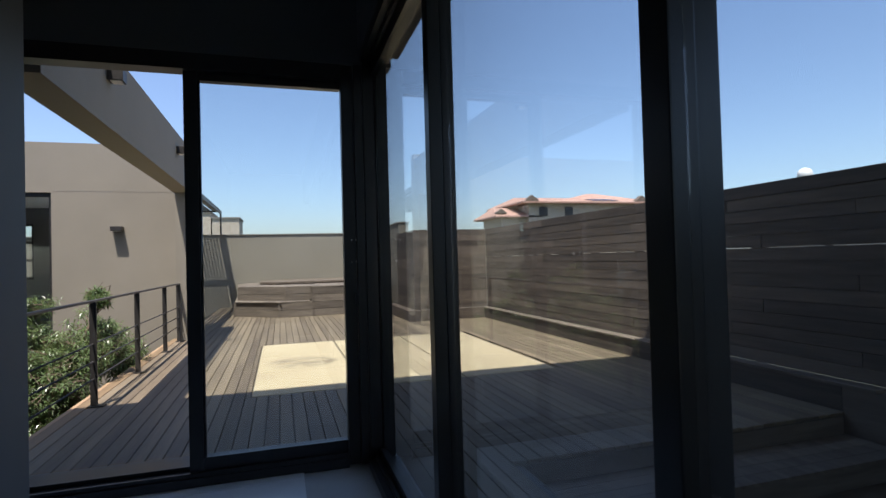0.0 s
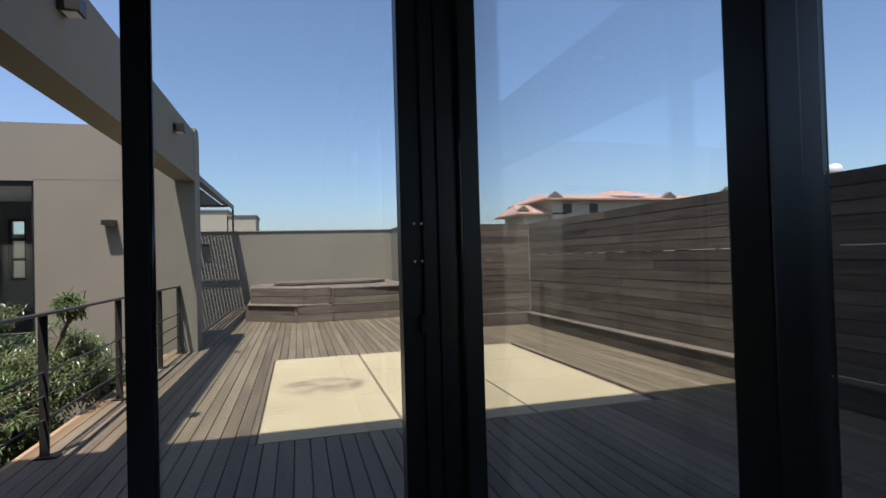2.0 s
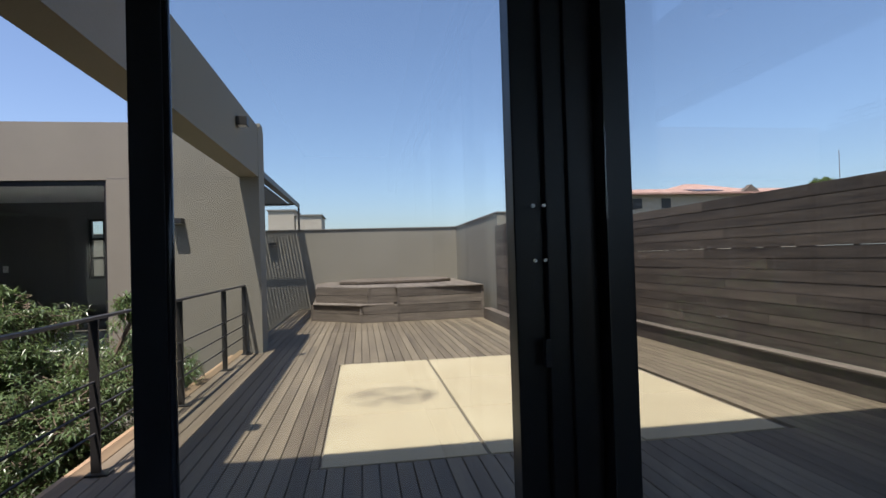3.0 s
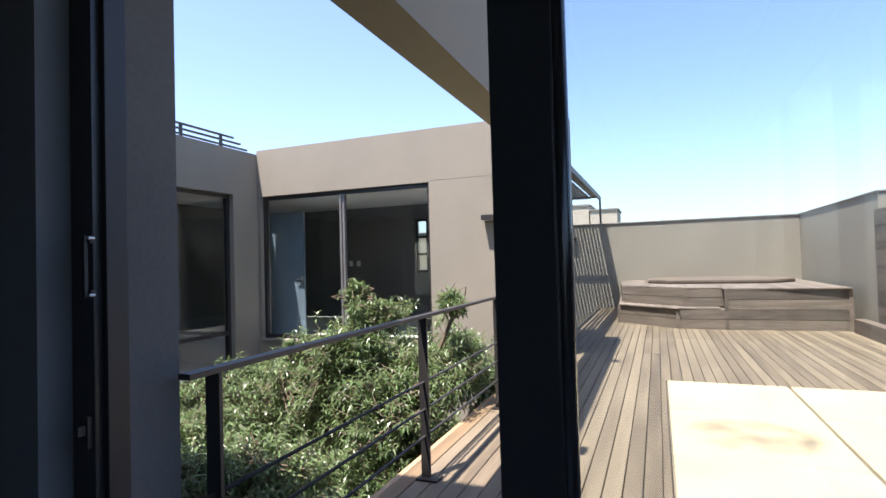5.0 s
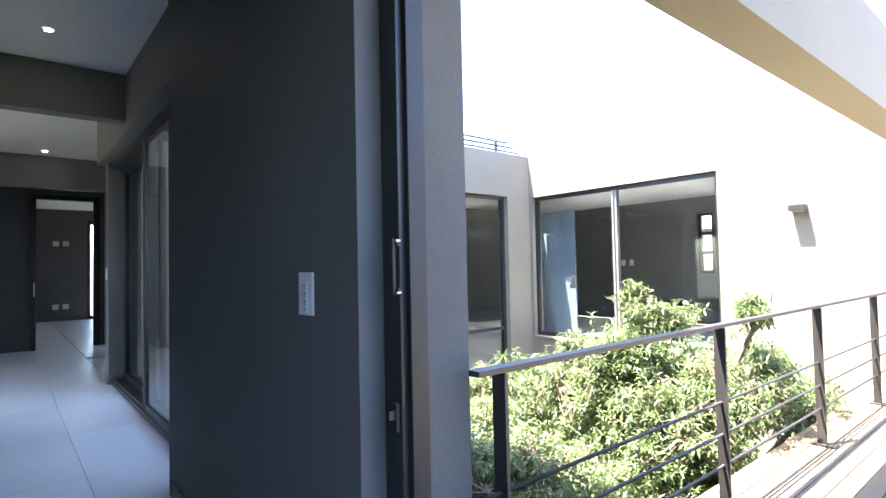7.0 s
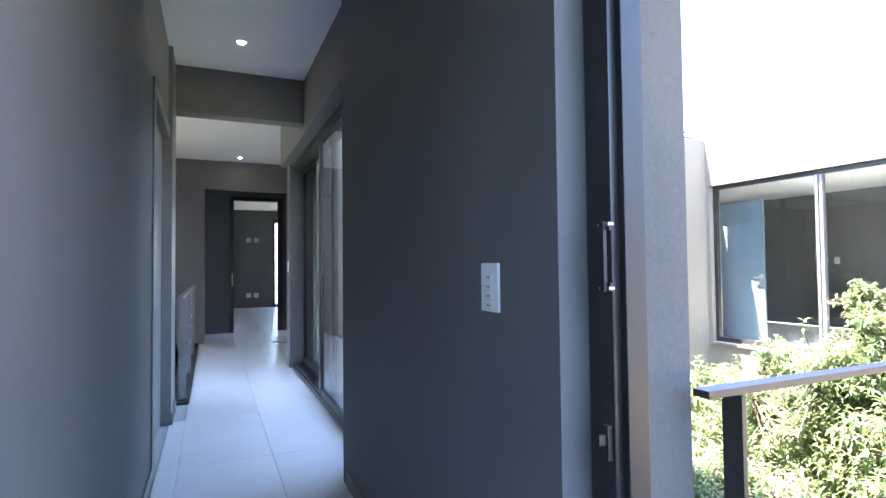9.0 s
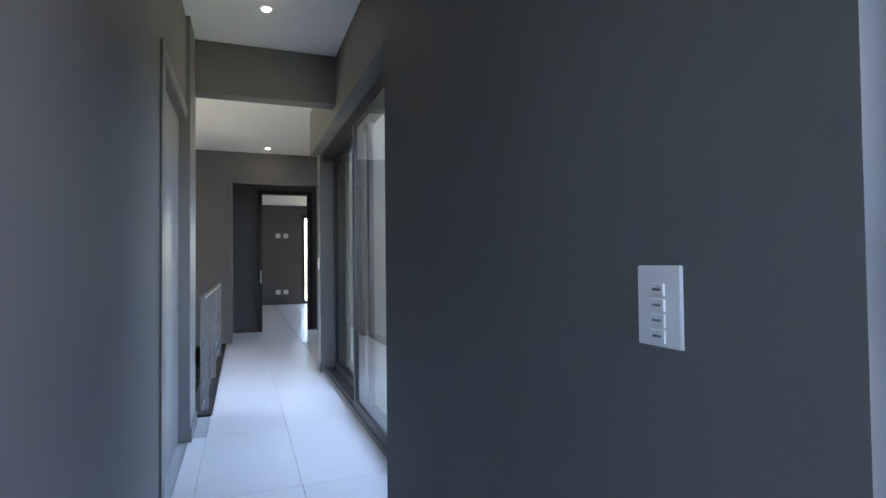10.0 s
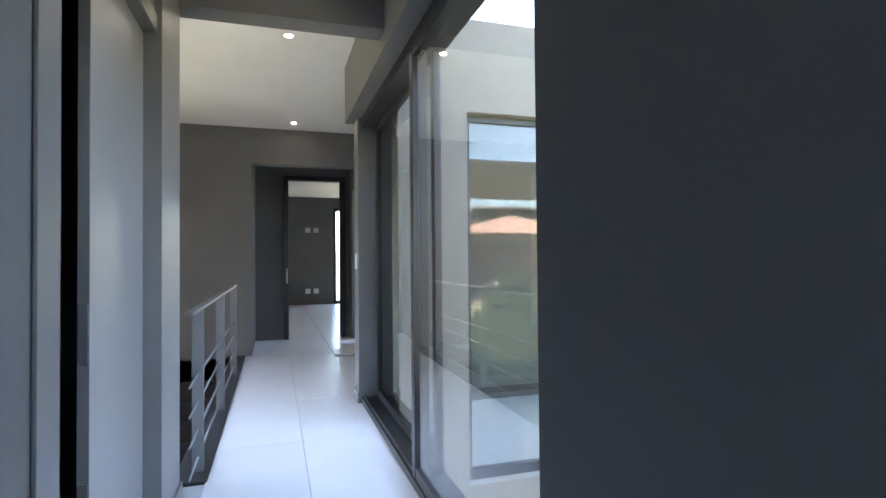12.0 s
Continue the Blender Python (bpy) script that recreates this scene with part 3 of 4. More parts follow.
def ring_boards(name, outline, z0, z1, rows):
    """Timber cladding in horizontal boards round an outline."""
    h = (z1 - z0) / rows
    for k in range(rows):
        bm = bmesh.new(); add_prism(bm, outline, z0 + k * h + 0.004, z0 + (k + 1) * h - 0.004)
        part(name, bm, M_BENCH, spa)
ring_boards("board", [(-0.95, 17.8), (-0.79, 14.5), (0.3, 13.61), (1.1, 13.59), (1.1, 17.8)], DK, 0.33, 2)
ring_boards("board", [(-0.95, 17.8), (-0.74, 14.95), (0.47, 13.97), (1.095, 13.95), (1.095, 17.8)], 0.352, 0.68, 2)
ring_boards("board", [(1.105, 17.8), (1.105, 13.6), (2.97, 13.68), (3.08, 17.8)], DK, 0.68, 4)
for (x, y, z) in ((-0.79, 14.5, 0.33), (0.3, 13.61, 0.33), (2.96, 13.68, 0.68), (0.47, 13.97, 0.68), (1.1, 13.6, 0.68)):
    part("corner_trim", boxes((x - 0.03, x + 0.03, y - 0.012, y + 0.03, DK if z < 0.4 or x > 1 else 0.352, z), bevel=0.003), M_BENCH, spa)
for k in range(27):
    x = -0.66 + 0.137 * k
    y0 = 14.95 - (x + 0.66) * 0.86 if x < 0.47 else 13.96 if x < 1.1 else 13.62
    cut = 0.057 if x < 0.47 else 0.0
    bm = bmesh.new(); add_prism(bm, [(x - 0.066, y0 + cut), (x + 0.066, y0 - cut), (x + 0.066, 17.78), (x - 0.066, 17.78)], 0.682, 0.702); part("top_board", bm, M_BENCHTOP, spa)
for k in range(13):
    x = -0.7 + 0.137 * k
    y0 = 14.45 - (x + 0.79) * 0.82 if x < 0.3 else 13.6
    cut = 0.054 if x < 0.3 else 0.0
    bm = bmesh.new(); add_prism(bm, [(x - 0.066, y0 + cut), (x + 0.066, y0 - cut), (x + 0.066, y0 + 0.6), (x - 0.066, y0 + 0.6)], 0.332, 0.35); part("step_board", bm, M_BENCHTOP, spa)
cover = thing("spa_cover", "dark brown cover lying on the spa platform", "spa cover", (1.3, 16.4, 0.7))
bm = bmesh.new()
add_prism(bm, [(-0.25, 15.9), (0.2, 15.4), (2.15, 15.4), (2.65, 15.9), (2.65, 17.1), (2.15, 17.6), (0.2, 17.6), (-0.25, 17.1)], 0.703, 0.775)
bmesh.ops.bevel(bm, geom=bm.edges[:], offset=0.03, segments=2, affect='EDGES')
part("lid", bm, M_COVER, cover)
part("fold_seam", boxes((1.18, 1.22, 15.45, 17.55, 0.775, 0.785), bevel=0.003), M_COVER, cover)

# ---- pergola ----
pg = thing("pergola", "thin dark steel pergola with fine slats behind the column", "pergola", (-2.0, 15, 2.9))
part("edge_beam", boxes((-1.44, -1.39, 10.92, 17.98, 2.88, 2.99), bevel=0.004), M_STEEL, pg)
part("cross_beam", boxes((-3.2, -1.44, 17.04, 17.1, 2.86, 2.904), bevel=0.004), M_STEEL, pg)
part("cross_beam", boxes((-2.34, -1.44, 12.1, 12.2, 2.86, 2.97), bevel=0.004), M_STEEL, pg)
part("roof_sheet", boxes((-2.34, -1.602, 10.92, 12.1, 2.94, 2.97), bevel=0.004), M_STEEL, pg)
part("edge_plank", boxes((-1.60, -1.442, 10.92, 17.75, 2.935, 2.96), bevel=0.004), M_STEEL, pg)
part("post", boxes((-1.44, -1.39, 17.9, 17.95, 2.235, 2.88), bevel=0.003), M_STEEL, pg)
for i in range(18):
    x = -1.66 - 0.085 * i
    part("slat", boxes((x - 0.025, x + 0.025, 12.2 if x > -2.34 else 14.95, 17.7, 2.905, 2.94)), M_STEEL, pg)
    if x > -2.34:
        part("rib", boxes((x - 0.012, x + 0.012, 10.95, 12.1, 2.905, 2.939)), M_RAWWOOD, pg)

# ---- wall lamps ----
def wall_lamp(x, y, z, facing):
    l = thing("wall_lamp", "small square dark grey wall light", "wall lamp", (x, y, z), "outdoor wall lights")
    if facing == "y":
        part("housing", boxes((x - 0.09, x + 0.09, y - 0.16, y, z - 0.05, z + 0.03), bevel=0.006), M_STEEL, l)
        part("lens", boxes((x - 0.07, x + 0.07, y - 0.14, y - 0.03, z - 0.055, z - 0.051)), M_WHITE, l)
    else:
        part("housing", boxes((x, x + 0.13, y - 0.07, y + 0.07, z - 0.06, z + 0.05), bevel=0.006), M_STEEL, l)
        part("lens", boxes((x + 0.02, x + 0.11, y - 0.055, y + 0.055, z - 0.066, z - 0.061)), M_WHITE, l)
    return l
wall_lamp(-2.435, WY, 2.0, "y")
wall_lamp(-2.13, 17.8, 1.85, "y")
wall_lamp(-1.15, 5.68, 3.09, "x")
wall_lamp(-1.15, 9.1, 3.09, "x")

# ---- passage fittings ----
def socket(x, y, z):
    s = thing("wall_socket", "white square wall socket", "socket", (x, y, z), "bedroom wall sockets")
    part("plate", boxes((x, x + 0.01, y - 0.075, y + 0.075, z - 0.075, z + 0.075), bevel=0.003), M_WHITE, s)
    part("face", boxes((x + 0.01, x + 0.014, y - 0.045, y + 0.045, z - 0.045, z + 0.045)), M_WHITE, s)
for y in (4.16, 4.4):
    for z in (0.405, 2.235):
        socket(-19.09, y, z)
sw = thing("light_switch", "white four-gang light switch plate on the charcoal wall", "light switch", (-1.78, 3.762, 1.25))
part("plate", boxes((-1.83, -1.73, 3.753, 3.762, 1.177, 1.319), bevel=0.003), M_WHITE, sw)
for k in range(4):
    z = 1.288 - 0.027 * k
    part("rocker", boxes((-1.797, -1.763, 3.749, 3.754, z - 0.022, z), bevel=0.0015), M_WHITE, sw)
    part("mark", boxes((-1.79, -1.77, 3.749, 3.749, z - 0.013, z - 0.009)), M_STEEL, sw)


s3 = thing("light_switch", "small white switch plate on the grey passage wall", "light switch", (-7.77, 3.965, 1.32))
part("plate", boxes((-7.81, -7.73, 3.955, 3.965, 1.25, 1.40), bevel=0.003), M_WHITE, s3)
part("rocker", boxes((-7.785, -7.755, 3.951, 3.956, 1.29, 1.36), bevel=0.001), M_WHITE, s3)


def downlight(x, y):
    d = thing("downlight", "small round recessed ceiling downlight, lit", "downlight", (x, y, CEIL), "passage downlights")
    bm = bmesh.new(); add_tube(bm, (x, y, CEIL - 0.006), (x, y, CEIL), 0.043, sides=24); part("trim_ring", bm, M_WHITE, d)
    bm = bmesh.new(); add_tube(bm, (x, y, CEIL - 0.009), (x, y, CEIL - 0.006), 0.025, sides=24); part("lamp", bm, M_LAMP, d)
for x, y in ((-5.16, 3.24), (-7.26, 3.33), (-10.2, 3.47), (-15.0, 4.1)):
    downlight(x, y)

# ---- fence ----
fence = thing("timber_fence", "dark weathered horizontal board fence with a low plinth", "fence", (4.75, 6, DK))
frng = random.Random(12)
BH = 0.1243


def fence_board(along_y, at, a, b, z0, gap, sealed=True):
    """A rebated board: a square front with a groove above it, and a thin tongue behind the groove."""
    o = at + frng.uniform(-0.003, 0.003)
    spans = [(0.0, 0.025, z0, z0 + BH - gap)] + ([(0.014, 0.024, z0 + BH - gap, z0 + BH - 0.0006)] if sealed else [])
    bm = boxes(*[(o + p, o + q, a, b, lo, hi) if along_y else (a, b, o + p, o + q, lo, hi) for p, q, lo, hi in spans])
    part("board", bm, M_FENCE_X, fence)


for k in range(14):
    z0 = 0.2 + k * BH
    o = (0.0, 0.9, -0.7, 0.4, -1.1)[k % 5]
    for (a, b) in ((-5.0, -1.1), (-1.095, 2.3 + o), (2.305 + o, 5.2 + o), (5.205 + o, 8.2 + o), (8.205 + o, 11.3)):
        slit = k == 8 or (k in (7, 9) and a < -1.0)
        fence_board(True, 4.8, a, b, z0, 0.006 if slit else frng.uniform(0.006, 0.010), not slit)
    fence_board(False, 11.3, 3.1, 4.796, z0, 0.008)
    fence_board(True, 3.1, 11.33, 12.98, z0, 0.008)
for y in (-3, -1.2, 0.6, 2.4, 4.2, 6.0, 7.8, 9.4, 11.1):
    part("post", boxes((4.829, 4.9, y - 0.04, y + 0.04, -0.5, 1.92)), M_FENCE_X, fence)
for i in range(32):
    y = -4.5 + 0.5 * i + frng.uniform(-0.12, 0.12)
    w = frng.choice((0.03, 0.05, 0.12))
    part("batten", boxes((4.8285, 4.8288 + 0.02, y - w, y + w, 1.0, 1.5)), M_FENCE_X, fence)
part("plinth", boxes((4.65, 4.79, -5.0, 3.268, -0.5, 0.174), bevel=0.004), M_FENCE_X, fence)
part("plinth", boxes((4.65, 4.79, 3.27, 11.12, DK, 0.175), bevel=0.004), M_FENCE_X, fence)
# Paler timber puts the sun on the plinth top into its colour.
part("plinth_cap", boxes((4.635, 4.794, 3.0, 11.115, 0.176, 0.2), bevel=0.004), M_BENCHTOP, fence, "pale timber cap board, its sunlight put into the colour")
part("plinth", boxes((2.93, 4.79, 11.122, 11.295, DK, 0.2), bevel=0.006), M_FENCE_X, fence)
part("plinth", boxes((2.93, 3.095, 11.297, 13.5, DK, 0.2), bevel=0.006), M_FENCE_X, fence)
steps = thing("deck_stair", "grey timber steps going down from the shaded deck", "stair", (3.2, 3, -0.55))
part("riser", boxes((1.8, 4.64, 3.256, 3.269, -0.2, DK - 0.034), bevel=0.002), M_BENCH, steps)
for k in range(4):
    part("tread", boxes((1.815, 4.64, 2.78 + 0.121 * k, 2.898 + 0.121 * k, -0.225, -0.2), bevel=0.004), M_BENCHTOP, steps)
part("riser", boxes((1.815, 4.64, 2.792, 2.806, -0.37, -0.226), bevel=0.002), M_BENCH, steps)
part("stringer", boxes((1.8, 1.813, -2.0, 3.255, -0.37, DK - 0.034), bevel=0.002), M_BENCH, steps)
structure("lower_terrace", boxes((1.8, 5, -5, 3.268, -0.55, -0.371)), M_BENCH, "lower timber landing at the foot of the deck steps", "deck")


# ---- rooftop rack of the wing ----
rack = thing("rooftop_rack", "low dark metal rack on the wing roof", "rack", (-7.5, 10, 3.0))
for z in (3.62, 3.71, 3.80):
    part("bar", boxes((-7.52, -7.48, 7.6, 11.2 - (z - 3.62) * 2.0, z, z + 0.03)), M_STEEL, rack)
for y in (7.8, 8.7, 9.6, 10.5):
    part("upright", boxes((-7.519, -7.481, y, y + 0.05, 3.0, 3.82)), M_STEEL, rack)
for x, z in ((-7.2, 1.34), (-6.98, 1.34)):
    s2 = thing("wall_switch_plate", "white square switch plate on the dark wall", "light switch", (x, RY, z), "wing switch plates")
    part("plate", boxes((x - 0.05, x + 0.05, RY - 0.012, RY, z - 0.07, z + 0.07), bevel=0.003), M_WHITE, s2)
    part("rocker", boxes((x - 0.02, x + 0.02, RY - 0.017, RY - 0.012, z - 0.04, z + 0.04)), M_WHITE, s2)


# ---- courtyard tree ----
def leafy(name, label, base, clumps, density, size, seed):
    """A tapered trunk, a limb to each clump, twigs, and shoots that end in whorls of slender folded leaves."""
    r = random.Random(seed)
    t = thing(name, label, "tree", base)
    wood = bmesh.new()
    b = Vector(base)
    mid = Vector([sum(c[0][k] for c in clumps) / len(clumps) for k in range(3)])
    fork = b.lerp(mid, 0.6)
    add_tube(wood, b, fork, 0.11, 0.08, 8)
    verts, faces = [], []
    up = Vector((0, 0, 1))
    for c, rad, weight in clumps:
        c = Vector(c)
        bend = fork.lerp(c, 0.5) + Vector((r.uniform(-0.15, 0.15), r.uniform(-0.15, 0.15), -0.1))
        add_tube(wood, fork, bend, 0.045, 0.032, 6); add_tube(wood, bend, c, 0.032, 0.016, 6)
        forks = [c + Vector((r.uniform(-0.45, 0.45) * rad[0], r.uniform(-0.45, 0.45) * rad[1], r.uniform(-0.4, 0.35) * rad[2])) for _ in range(6)]
        for f in forks:
            add_tube(wood, c, f, 0.014, 0.009, 5)
        subs = []
        for _ in range(4 if max(rad) < 0.35 else 26):
            u = Vector((r.gauss(0, 1), r.gauss(0, 1), r.gauss(0, 1))).normalized() * r.uniform(0.2, 0.85)
            subs.append((c + Vector((u.x * rad[0], u.y * rad[1], u.z * rad[2])), r.uniform(0.3, 0.5)))
        area = (rad[0] * rad[1] + rad[0] * rad[2] + rad[1] * rad[2])
        for _ in range(max(6, int(density * weight * area))):
            sc, sr_ = r.choice(subs)
            v = Vector((r.gauss(0, 1), r.gauss(0, 1), r.gauss(0, 1))).normalized() * r.uniform(0.5, 1.0) * r.choice((1, 1, 1, 1.25)) * sr_
            tip = sc + Vector((v.x * rad[0], v.y * rad[1], v.z * rad[2]))
            v = v / sr_
            grow = (Vector((v.x, v.y, v.z * 0.6)) + up * r.uniform(0.1, 0.9) + Vector((r.gauss(0, 0.3), r.gauss(0, 0.3), r.gauss(0, 0.3)))).normalized()
            L = r.uniform(0.1, 0.24)
            foot = tip - grow * L
            if r.random() < 0.45:
                add_tube(wood, min(forks, key=lambda q: (q - foot).length), foot, 0.006, 0.004, 4)
            add_tube(wood, foot, tip, 0.004, 0.002, 3)
            s1 = grow.orthogonal().normalized(); s2 = grow.cross(s1)
            n = r.randint(8, 13)
            for q in range(n):
                f = 1.0 - 0.85 * (q / n) ** 1.2
                a = 2.4 * q + r.uniform(-0.3, 0.3)
                out = s1 * math.cos(a) + s2 * math.sin(a)
                d = (out * r.uniform(0.7, 1.0) + grow * r.uniform(0.1, 0.75) * f - up * r.uniform(0.0, 0.28)).normalized()
                p = foot + grow * L * f
                side_v = d.cross(up + out * 0.3)
                if side_v.length < 1e-3:
                    continue
                W = size * r.uniform(0.7, 1.25)
                side_v = side_v.normalized() * W * 0.15
                nv = side_v.cross(d).normalized() * W * 0.06
                k = len(verts)
                verts += [p, p + d * W * 0.42 + side_v + nv, p + d * W - up * W * 0.14, p + d * W * 0.42 - side_v + nv, p + d * W * 0.5 - nv * 0.3]
                faces += [(k, k + 1, k + 4), (k + 1, k + 2, k + 4), (k + 2, k + 3, k + 4), (k + 3, k, k + 4)]
    part("trunk", wood, M_BARK, t)
    me = bpy.data.meshes.new("crown")
    me.from_pydata([tuple(v) for v in verts], [], faces)
    me.materials.append(M_LEAF)
    o = new("crown", me); o.parent = t; o.matrix_parent_inverse = t.matrix_world.inverted()
    return t


leafy("courtyard_tree", "bushy green tree with slender glossy leaves growing from the courtyard", (-3.1, 7.5, -3.4),
      [((-2.55, 7.5, 0.38), (0.85, 0.95, 0.55), 1.1), ((-2.78, 7.45, 1.0), (0.1, 0.12, 0.2), 2.0), ((-2.6, 7.5, 0.85), (0.35, 0.4, 0.2), 0.8), ((-3.4, 7.5, 0.18), (0.6, 0.85, 0.45), 1), ((-4.3, 7.3, -0.15), (0.7, 0.9, 0.5), 0.9),
       ((-1.75, 7.6, 0.95), (0.26, 0.3, 0.14), 0.7), ((-1.9, 7.7, 0.35), (0.42, 0.8, 0.45), 0.75), ((-2.4, 7.3, -0.45), (0.9, 1.1, 0.5), 0.75), ((-1.75, 8.7, 0.0), (0.35, 0.7, 0.5), 0.4), ((-2.25, 7.0, 0.05), (0.6, 0.6, 0.45), 0.7)], 820, 0.068, 3)
leafy("courtyard_tree", "bushy green tree with slender glossy leaves growing from the courtyard", (-3.5, 5.8, -3.4),
      [((-3.1, 5.9, -0.2), (0.8, 0.85, 0.4), 0.9), ((-2.3, 5.6, -0.55), (0.6, 0.8, 0.45), 0.8), ((-3.9, 6.2, -0.25), (0.7, 0.8, 0.45), 0.9), ((-2.9, 5.4, -1.1), (1.0, 0.9, 0.5), 0.7), ((-2.3, 6.7, -0.8), (0.7, 0.7, 0.5), 0.6)], 820, 0.068, 5)
leafy("courtyard_tree", "bushy green tree with slender glossy leaves growing from the courtyard", (-5.3, 8.9, -3.4),
      [((-5.0, 8.8, -0.8), (0.9, 1.2, 0.6), 0.8), ((-4.2, 9.2, -0.8), (0.8, 0.9, 0.6), 0.8), ((-5.3, 7.4, -1.1), (0.9, 1.0, 0.6), 0.8), ((-3.0, 9.3, -1.2), (0.9, 0.8, 0.6), 0.6)], 480, 0.085, 11)
leafy("distant_tree", "dark green round tree far beyond the fence", (44.2, 46.9, -4),
      [((44.2, 46.9, 6.8), (0.9, 0.9, 0.7), 1), ((43.6, 46.9, 7.3), (0.6, 0.6, 0.5), 1), ((44.7, 46.9, 7.4), (0.6, 0.6, 0.6), 1)], 90, 0.4, 8)


# ---- beyond the terrace ----
def roof_on(bm, x0, x1, y0, y1, z, h, hip):
    """A tiled roof with its ridge along x; hip is how far the ridge draws in at each end."""
    ym = (y0 + y1) / 2
    v = [bm.verts.new(c) for c in ((x0, y0, z), (x1, y0, z), (x1, y1, z), (x0, y1, z), (x0 + hip, ym, z + h), (x1 - hip, ym, z + h), (x0, y0, z - 0.15), (x1, y0, z - 0.15), (x1, y1, z - 0.15), (x0, y1, z - 0.15))]
    for f in ((0, 1, 5, 4), (1, 2, 5), (2, 3, 4, 5), (3, 0, 4), (0, 6, 7, 1), (1, 7, 8, 2), (2, 8, 9, 3), (3, 9, 6, 0), (9, 8, 7, 6)):
        bm.faces.new([v[i] for i in f])


house = thing("house", "cream house with salmon tiled roofs beyond the fence", "house", (29, 50, -4))
part("wall", boxes((23.4, 44, 46.6, 54, -4, 6.5)), M_HOUSE, house)
part("wall", boxes((20.8, 23.4, 47.2, 52, -4, 5.2)), M_HOUSE, house)
bm = bmesh.new(); roof_on(bm, 22.3, 45, 45.8, 54.8, 6.55, 0.85, 1.3); part("roof", bm, M_ROOF, house)
bm = bmesh.new(); roof_on(bm, 19.9, 24.9, 46.6, 52.6, 5.25, 1.0, 1.0); part("roof", bm, M_ROOF, house)
bm = bmesh.new(); roof_on(bm, 28.2, 38.4, 48, 54.5, 6.9, 1.1, 4.5); part("roof", bm, M_ROOF, house)
for gx, gy, gz, gs in ((23.5, 45.95, 6.62, 0.75), (20.7, 46.9, 5.5, 0.6), (35.9, 45.95, 6.62, 0.8)):
    bm = bmesh.new()
    vv = [bm.verts.new(c) for c in ((gx - gs, gy, gz), (gx + gs, gy, gz), (gx, gy, gz + gs * 0.75), (gx - gs, gy + 0.6, gz), (gx + gs, gy + 0.6, gz), (gx, gy + 0.6, gz + gs * 0.75))]
    for f in ((0, 1, 2), (5, 4, 3), (0, 2, 5, 3), (2, 1, 4, 5), (1, 0, 3, 4)):
        bm.faces.new([vv[i] for i in f])
    part("gablet", bm, M_COVER, house, "dark brown timber gablet")
for k in range(3):
    bm = bmesh.new(); add_box(bm, 30.4 + 1.0 * k, 31.3 + 1.0 * k, 46.3, 47.9, 6.70, 6.75)
    for v in bm.verts: v.co.z += (v.co.y - 46.3) * 0.189
    part("solar_panel", bm, M_SOLAR, house, "blue-black solar panel")
for wx in (24.5, 27.3, 33.6):
    part("window", boxes((wx, wx + 0.9, 46.55, 46.59, 5.2, 6.1)), M_ALU, house)
for x0, x1, z in ((-7.2, -5.1, 5.6), (-5.0, -2.9, 5.15)):
    n = thing("neighbour_building", "plain cream flat-roofed building beyond the parapet", "building", (x0, 47.7, -4), "flat-roofed neighbours")
    part("wall", boxes((x0, x1, 47.7, 52, -4, z)), M_HOUSE, n)
    part("roof", boxes((x0 - 0.1, x1 + 0.1, 47.6, 52.1, z, z + 0.12)), M_PLINTH, n)
h2 = thing("house", "low house with a salmon hipped roof beyond the fence", "house", (46, 30, -4))
part("wall", boxes((42, 52, 23, 37, -4, 4.1)), M_HOUSE, h2)
bm = bmesh.new(); roof_on(bm, 41, 53, 22, 38, 4.1, 2.3, 4.5); part("roof", bm, M_ROOF, h2)
shell = thing("unfinished_building", "unfinished concrete building with bare columns beyond the fence", "building", (62, 38, -4))
for z in (2.5, 5.6, 8.4):
    part("slab", boxes((58, 66, 30, 46, z, z + 0.35)), M_HOUSE, shell)
for y in (30.2, 33.2, 36.2, 39.2, 42.2, 45.4):
    for x in (58.2, 65.4):
        part("column", boxes((x, x + 0.4, y, y + 0.4, -4, 8.4)), M_PLINTH, shell)
part("wall", boxes((61, 65.3, 31, 45, -4, 8.39)), M_PLASTER, shell)
DOME = Vector((127.4, 100.9, 20.0))
dome = thing("radome", "white spherical dome on a short tower far away", "dome", (127.4, 100.9, -4))
bm = bmesh.new(); bmesh.ops.create_uvsphere(bm, u_segments=24, v_segments=16, radius=1.75, matrix=Matrix.Translation(DOME))
part("shell", bm, M_RADOME, dome, smooth=True)
bm = bmesh.new(); add_tube(bm, (DOME.x, DOME.y, -4), (DOME.x, DOME.y, DOME.z - 1.2), 1.1); part("tower", bm, M_GREYSTEEL, dome)
mast = thing("radio_mast", "thin grey radio mast far away", "mast", (46.2, 46.9, -4))
bm = bmesh.new(); add_tube(bm, (46.2, 46.9, -4), (46.2, 46.9, 10.6), 0.06, 0.03, 6); part("pole", bm, M_GREYSTEEL, mast)
bm = bmesh.new(); add_tube(bm, (45.95, 46.9, 10.1), (46.45, 46.9, 10.1), 0.02); part("crossbar", bm, M_GREYSTEEL, mast)


# ---- floor, deck, fence and paving pieces ----
def piece(name, me, parent, loc=(0, 0, 0), rz=0.0):
    ob = new(name, me)
    ob.location = loc
    ob.rotation_euler = (0, 0, rz)
    ob.parent = parent
    return ob


def plank_mesh(name, lx, ly, lz, mat, b=0.004):
    """A board, centred, its top at z 0, with eased edges."""
    bm = bmesh.new()
    add_box(bm, -lx / 2, lx / 2, -ly / 2, ly / 2, -lz, 0)
    bmesh.ops.bevel(bm, geom=bm.edges[:], offset=b, segments=1, affect='EDGES')
    return mesh_of(name, bm, mat)


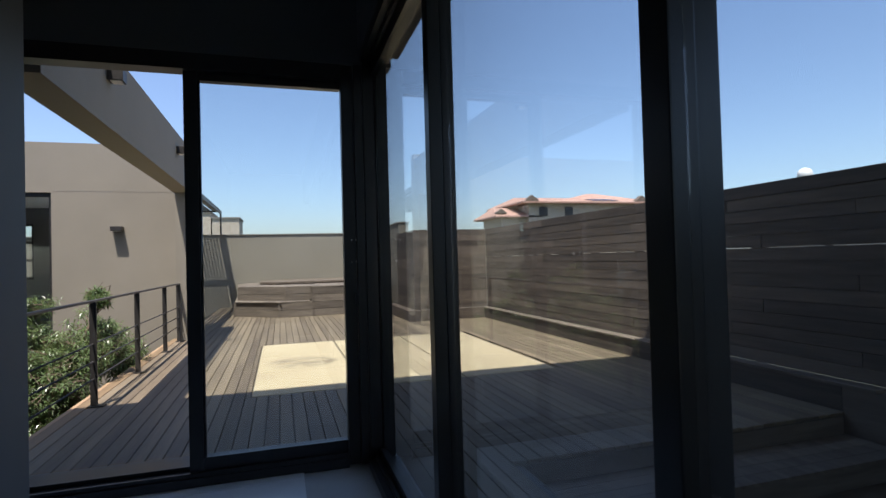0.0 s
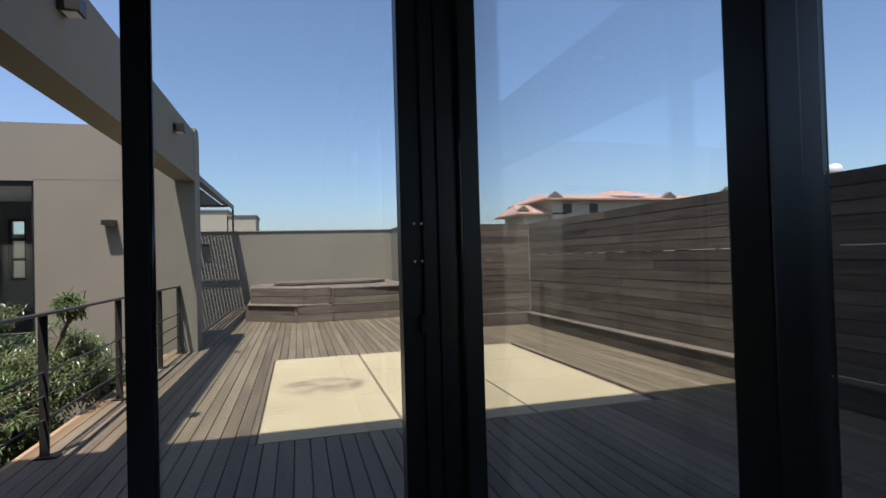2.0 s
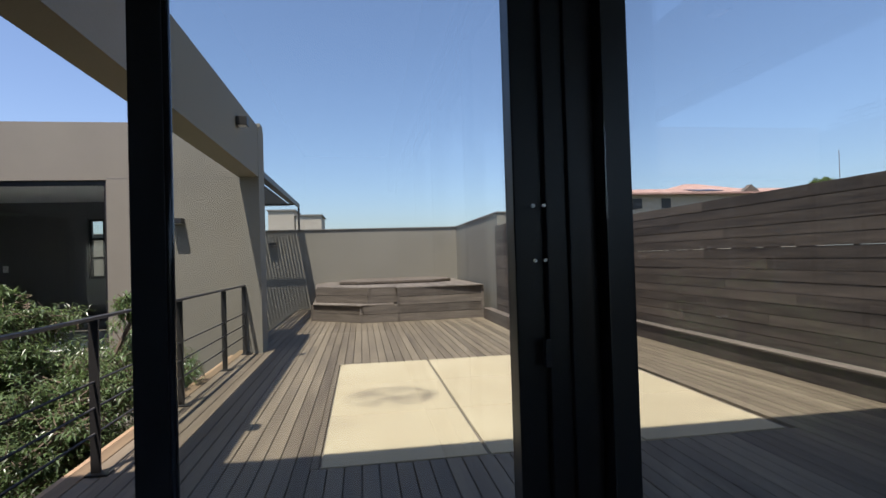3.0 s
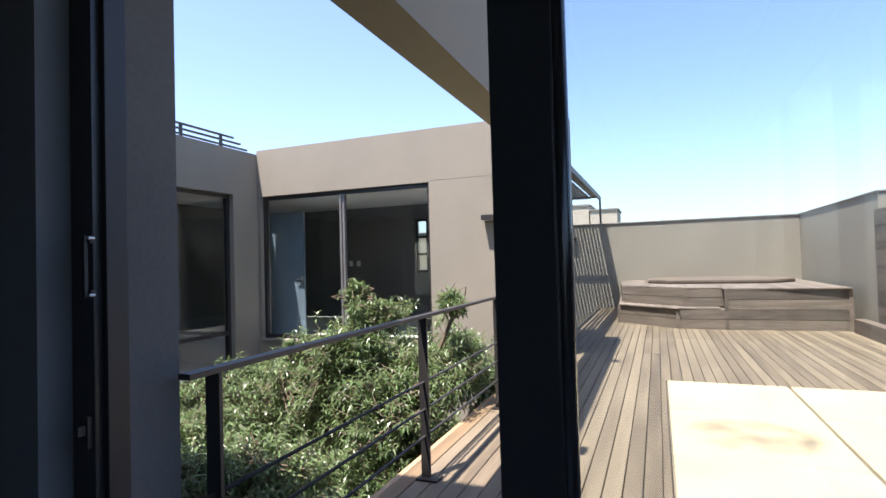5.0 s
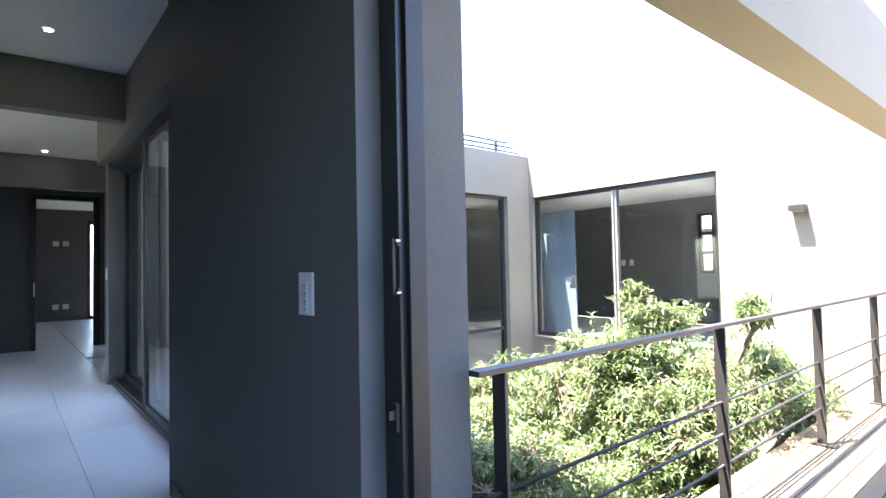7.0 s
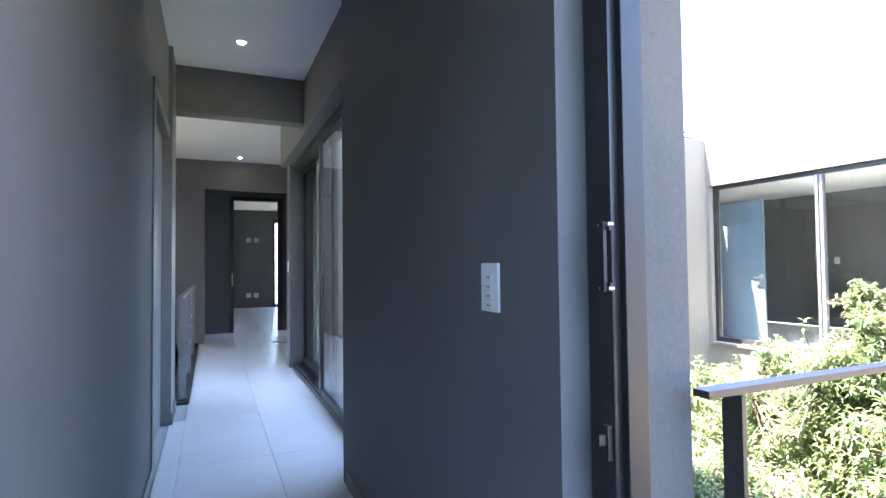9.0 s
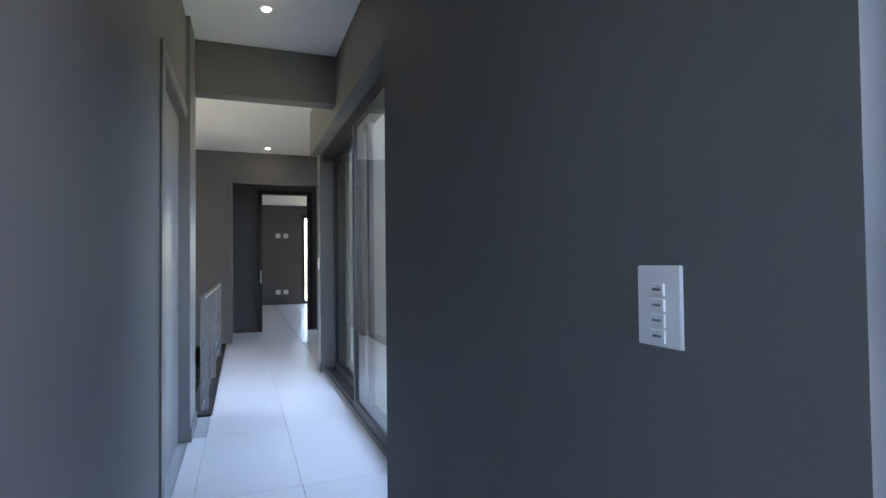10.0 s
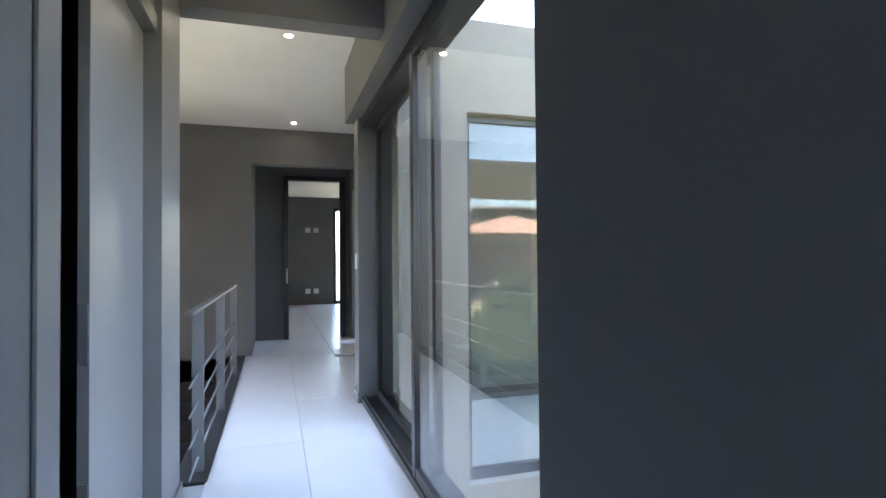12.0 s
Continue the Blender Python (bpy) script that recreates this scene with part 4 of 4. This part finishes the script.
tile = plank_mesh("tile", 1.197, 0.597, 0.012, M_TILE, 0.0015)
for j, y in enumerate((3.11, 3.71)):
    for i in range(9):
        piece("tile", tile, floor, (0.45 - 0.6 - 1.2 * i + 0.0, y, 0))
for i in range(8):
    for y in (3.12, 3.72):
        piece("tile", tile, floor, (-10.95 - 1.2 * i, y - 0.01, 0))
for i in range(2):
    piece("tile", tile, floor, (-8.3 - 1.2 * i, 4.31, 0))
half = plank_mesh("tile", 1.197, 0.12, 0.012, M_TILE, 0.0015)
for i in range(5):
    piece("tile", half, floor, (-0.15 - 1.2 * i, 2.75, 0))
for i in range(9):
    for j in range(2):
        piece("tile", tile, floor, (0.45 - 1.2 * j, 2.385 - 0.6 * i, 0))
for i in range(8):
    for j in range(3):
        piece("tile", tile, floor, (-10.95 - 1.2 * i, 4.32 + 0.6 * j, 0))

rng = random.Random(4)
long_board = plank_mesh("plank", 0.104, 6.9, 0.03, M_DECK)
edge_board = plank_mesh("plank", 0.104, 6.9, 0.03, M_EDGEWOOD)
near_board = plank_mesh("plank", 0.104, 1.765, 0.03, M_DECK)
far_board = plank_mesh("plank", 0.104, 7.34, 0.03, M_DECK)
head_board = plank_mesh("plank", 0.104, 0.69, 0.03, M_DECK)
side_board = plank_mesh("plank", 0.104, 8.89, 0.03, M_DECK)
for i in range(57):
    x = -1.51 + 0.11 * i
    dz = rng.uniform(-0.0015, 0.0015)
    if -0.03 < x < 3.46:
        piece("plank", near_board, deck, (x, 4.8325, DK + dz))
        piece("plank", far_board, deck, (x, 12.825, DK + dz))
    elif i == 0:
        piece("plank", edge_board, deck, (x, 7.4, DK))
    else:
        piece("plank", long_board, deck, (x, 7.4, DK + dz))
        piece("plank", long_board, deck, (x, 14.305, DK - dz))
    if 1.0 < x < 1.78:
        piece("plank", side_board, deck, (x, -0.5, DK + dz))
    elif x > 1.78:
        piece("plank", head_board, deck, (x, 3.603, DK + dz))

border = plank_mesh("plank", 0.05, 3.42, 0.03, M_DECK)
piece("plank", border, deck, (0.0, 7.435, DK))


def stained_slab():
    """The paving with a dark ring left by a pot."""
    m = M_SLAB.copy()
    m.name = "ring_stained_paving"
    n, l = m.node_tree.nodes, m.node_tree.links
    p = n["Principled BSDF"]
    old = p.inputs["Base Color"].links[0].from_socket
    tc, mp, wob, ln_ = n.new("ShaderNodeTexCoord"), n.new("ShaderNodeMapping"), n.new("ShaderNodeTexNoise"), n.new("ShaderNodeVectorMath")
    mp.inputs["Location"].default_value, mp.inputs["Scale"].default_value = (0.0, 0.05, 0), (1.9, 2.2, 0)
    wob.inputs["Scale"].default_value, wob.inputs["Detail"].default_value = 4.0, 8
    ln_.operation = 'LENGTH'
    l.new(tc.outputs["Object"], mp.inputs[0]); l.new(mp.outputs[0], ln_.inputs[0]); l.new(tc.outputs["Object"], wob.inputs["Vector"])
    s1, r1, mul = n.new("ShaderNodeMath"), n.new("ShaderNodeMapRange"), n.new("ShaderNodeMath")
    s1.operation = 'MULTIPLY_ADD'; s1.inputs[1].default_value = 0.35
    l.new(wob.outputs[0], s1.inputs[0]); l.new(ln_.outputs["Value"], s1.inputs[2])
    r1.inputs["From Min"].default_value, r1.inputs["From Max"].default_value = 1.12, 0.95
    l.new(s1.outputs[0], r1.inputs["Value"])
    r2 = n.new("ShaderNodeMapRange"); r2.inputs["From Min"].default_value, r2.inputs["From Max"].default_value = 0.35, 0.7
    l.new(wob.outputs[0], r2.inputs["Value"])
    mul.operation = 'MULTIPLY'; l.new(r1.outputs[0], mul.inputs[0]); l.new(r2.outputs[0], mul.inputs[1])
    mx = n.new("ShaderNodeMix"); mx.data_type = 'RGBA'; mx.inputs[7].default_value = (0.17, 0.14, 0.095, 1)
    l.new(mul.outputs[0], mx.inputs[0]); l.new(old, mx.inputs[6]); l.new(mx.outputs[2], p.inputs["Base Color"])
    return m


stained = plank_mesh("slab", 1.106, 1.133, 0.03, stained_slab(), 0.005)
slab = plank_mesh("slab", 1.106, 1.133, 0.03, M_SLAB, 0.005)
for i in range(3):
    for j in range(3):
        piece("slab", stained if (i, j) == (0, 1) else slab, slabs, (0.03 + 1.13 * (i + 0.5), 5.72 + 1.143 * (j + 0.5), DK + 0.004))
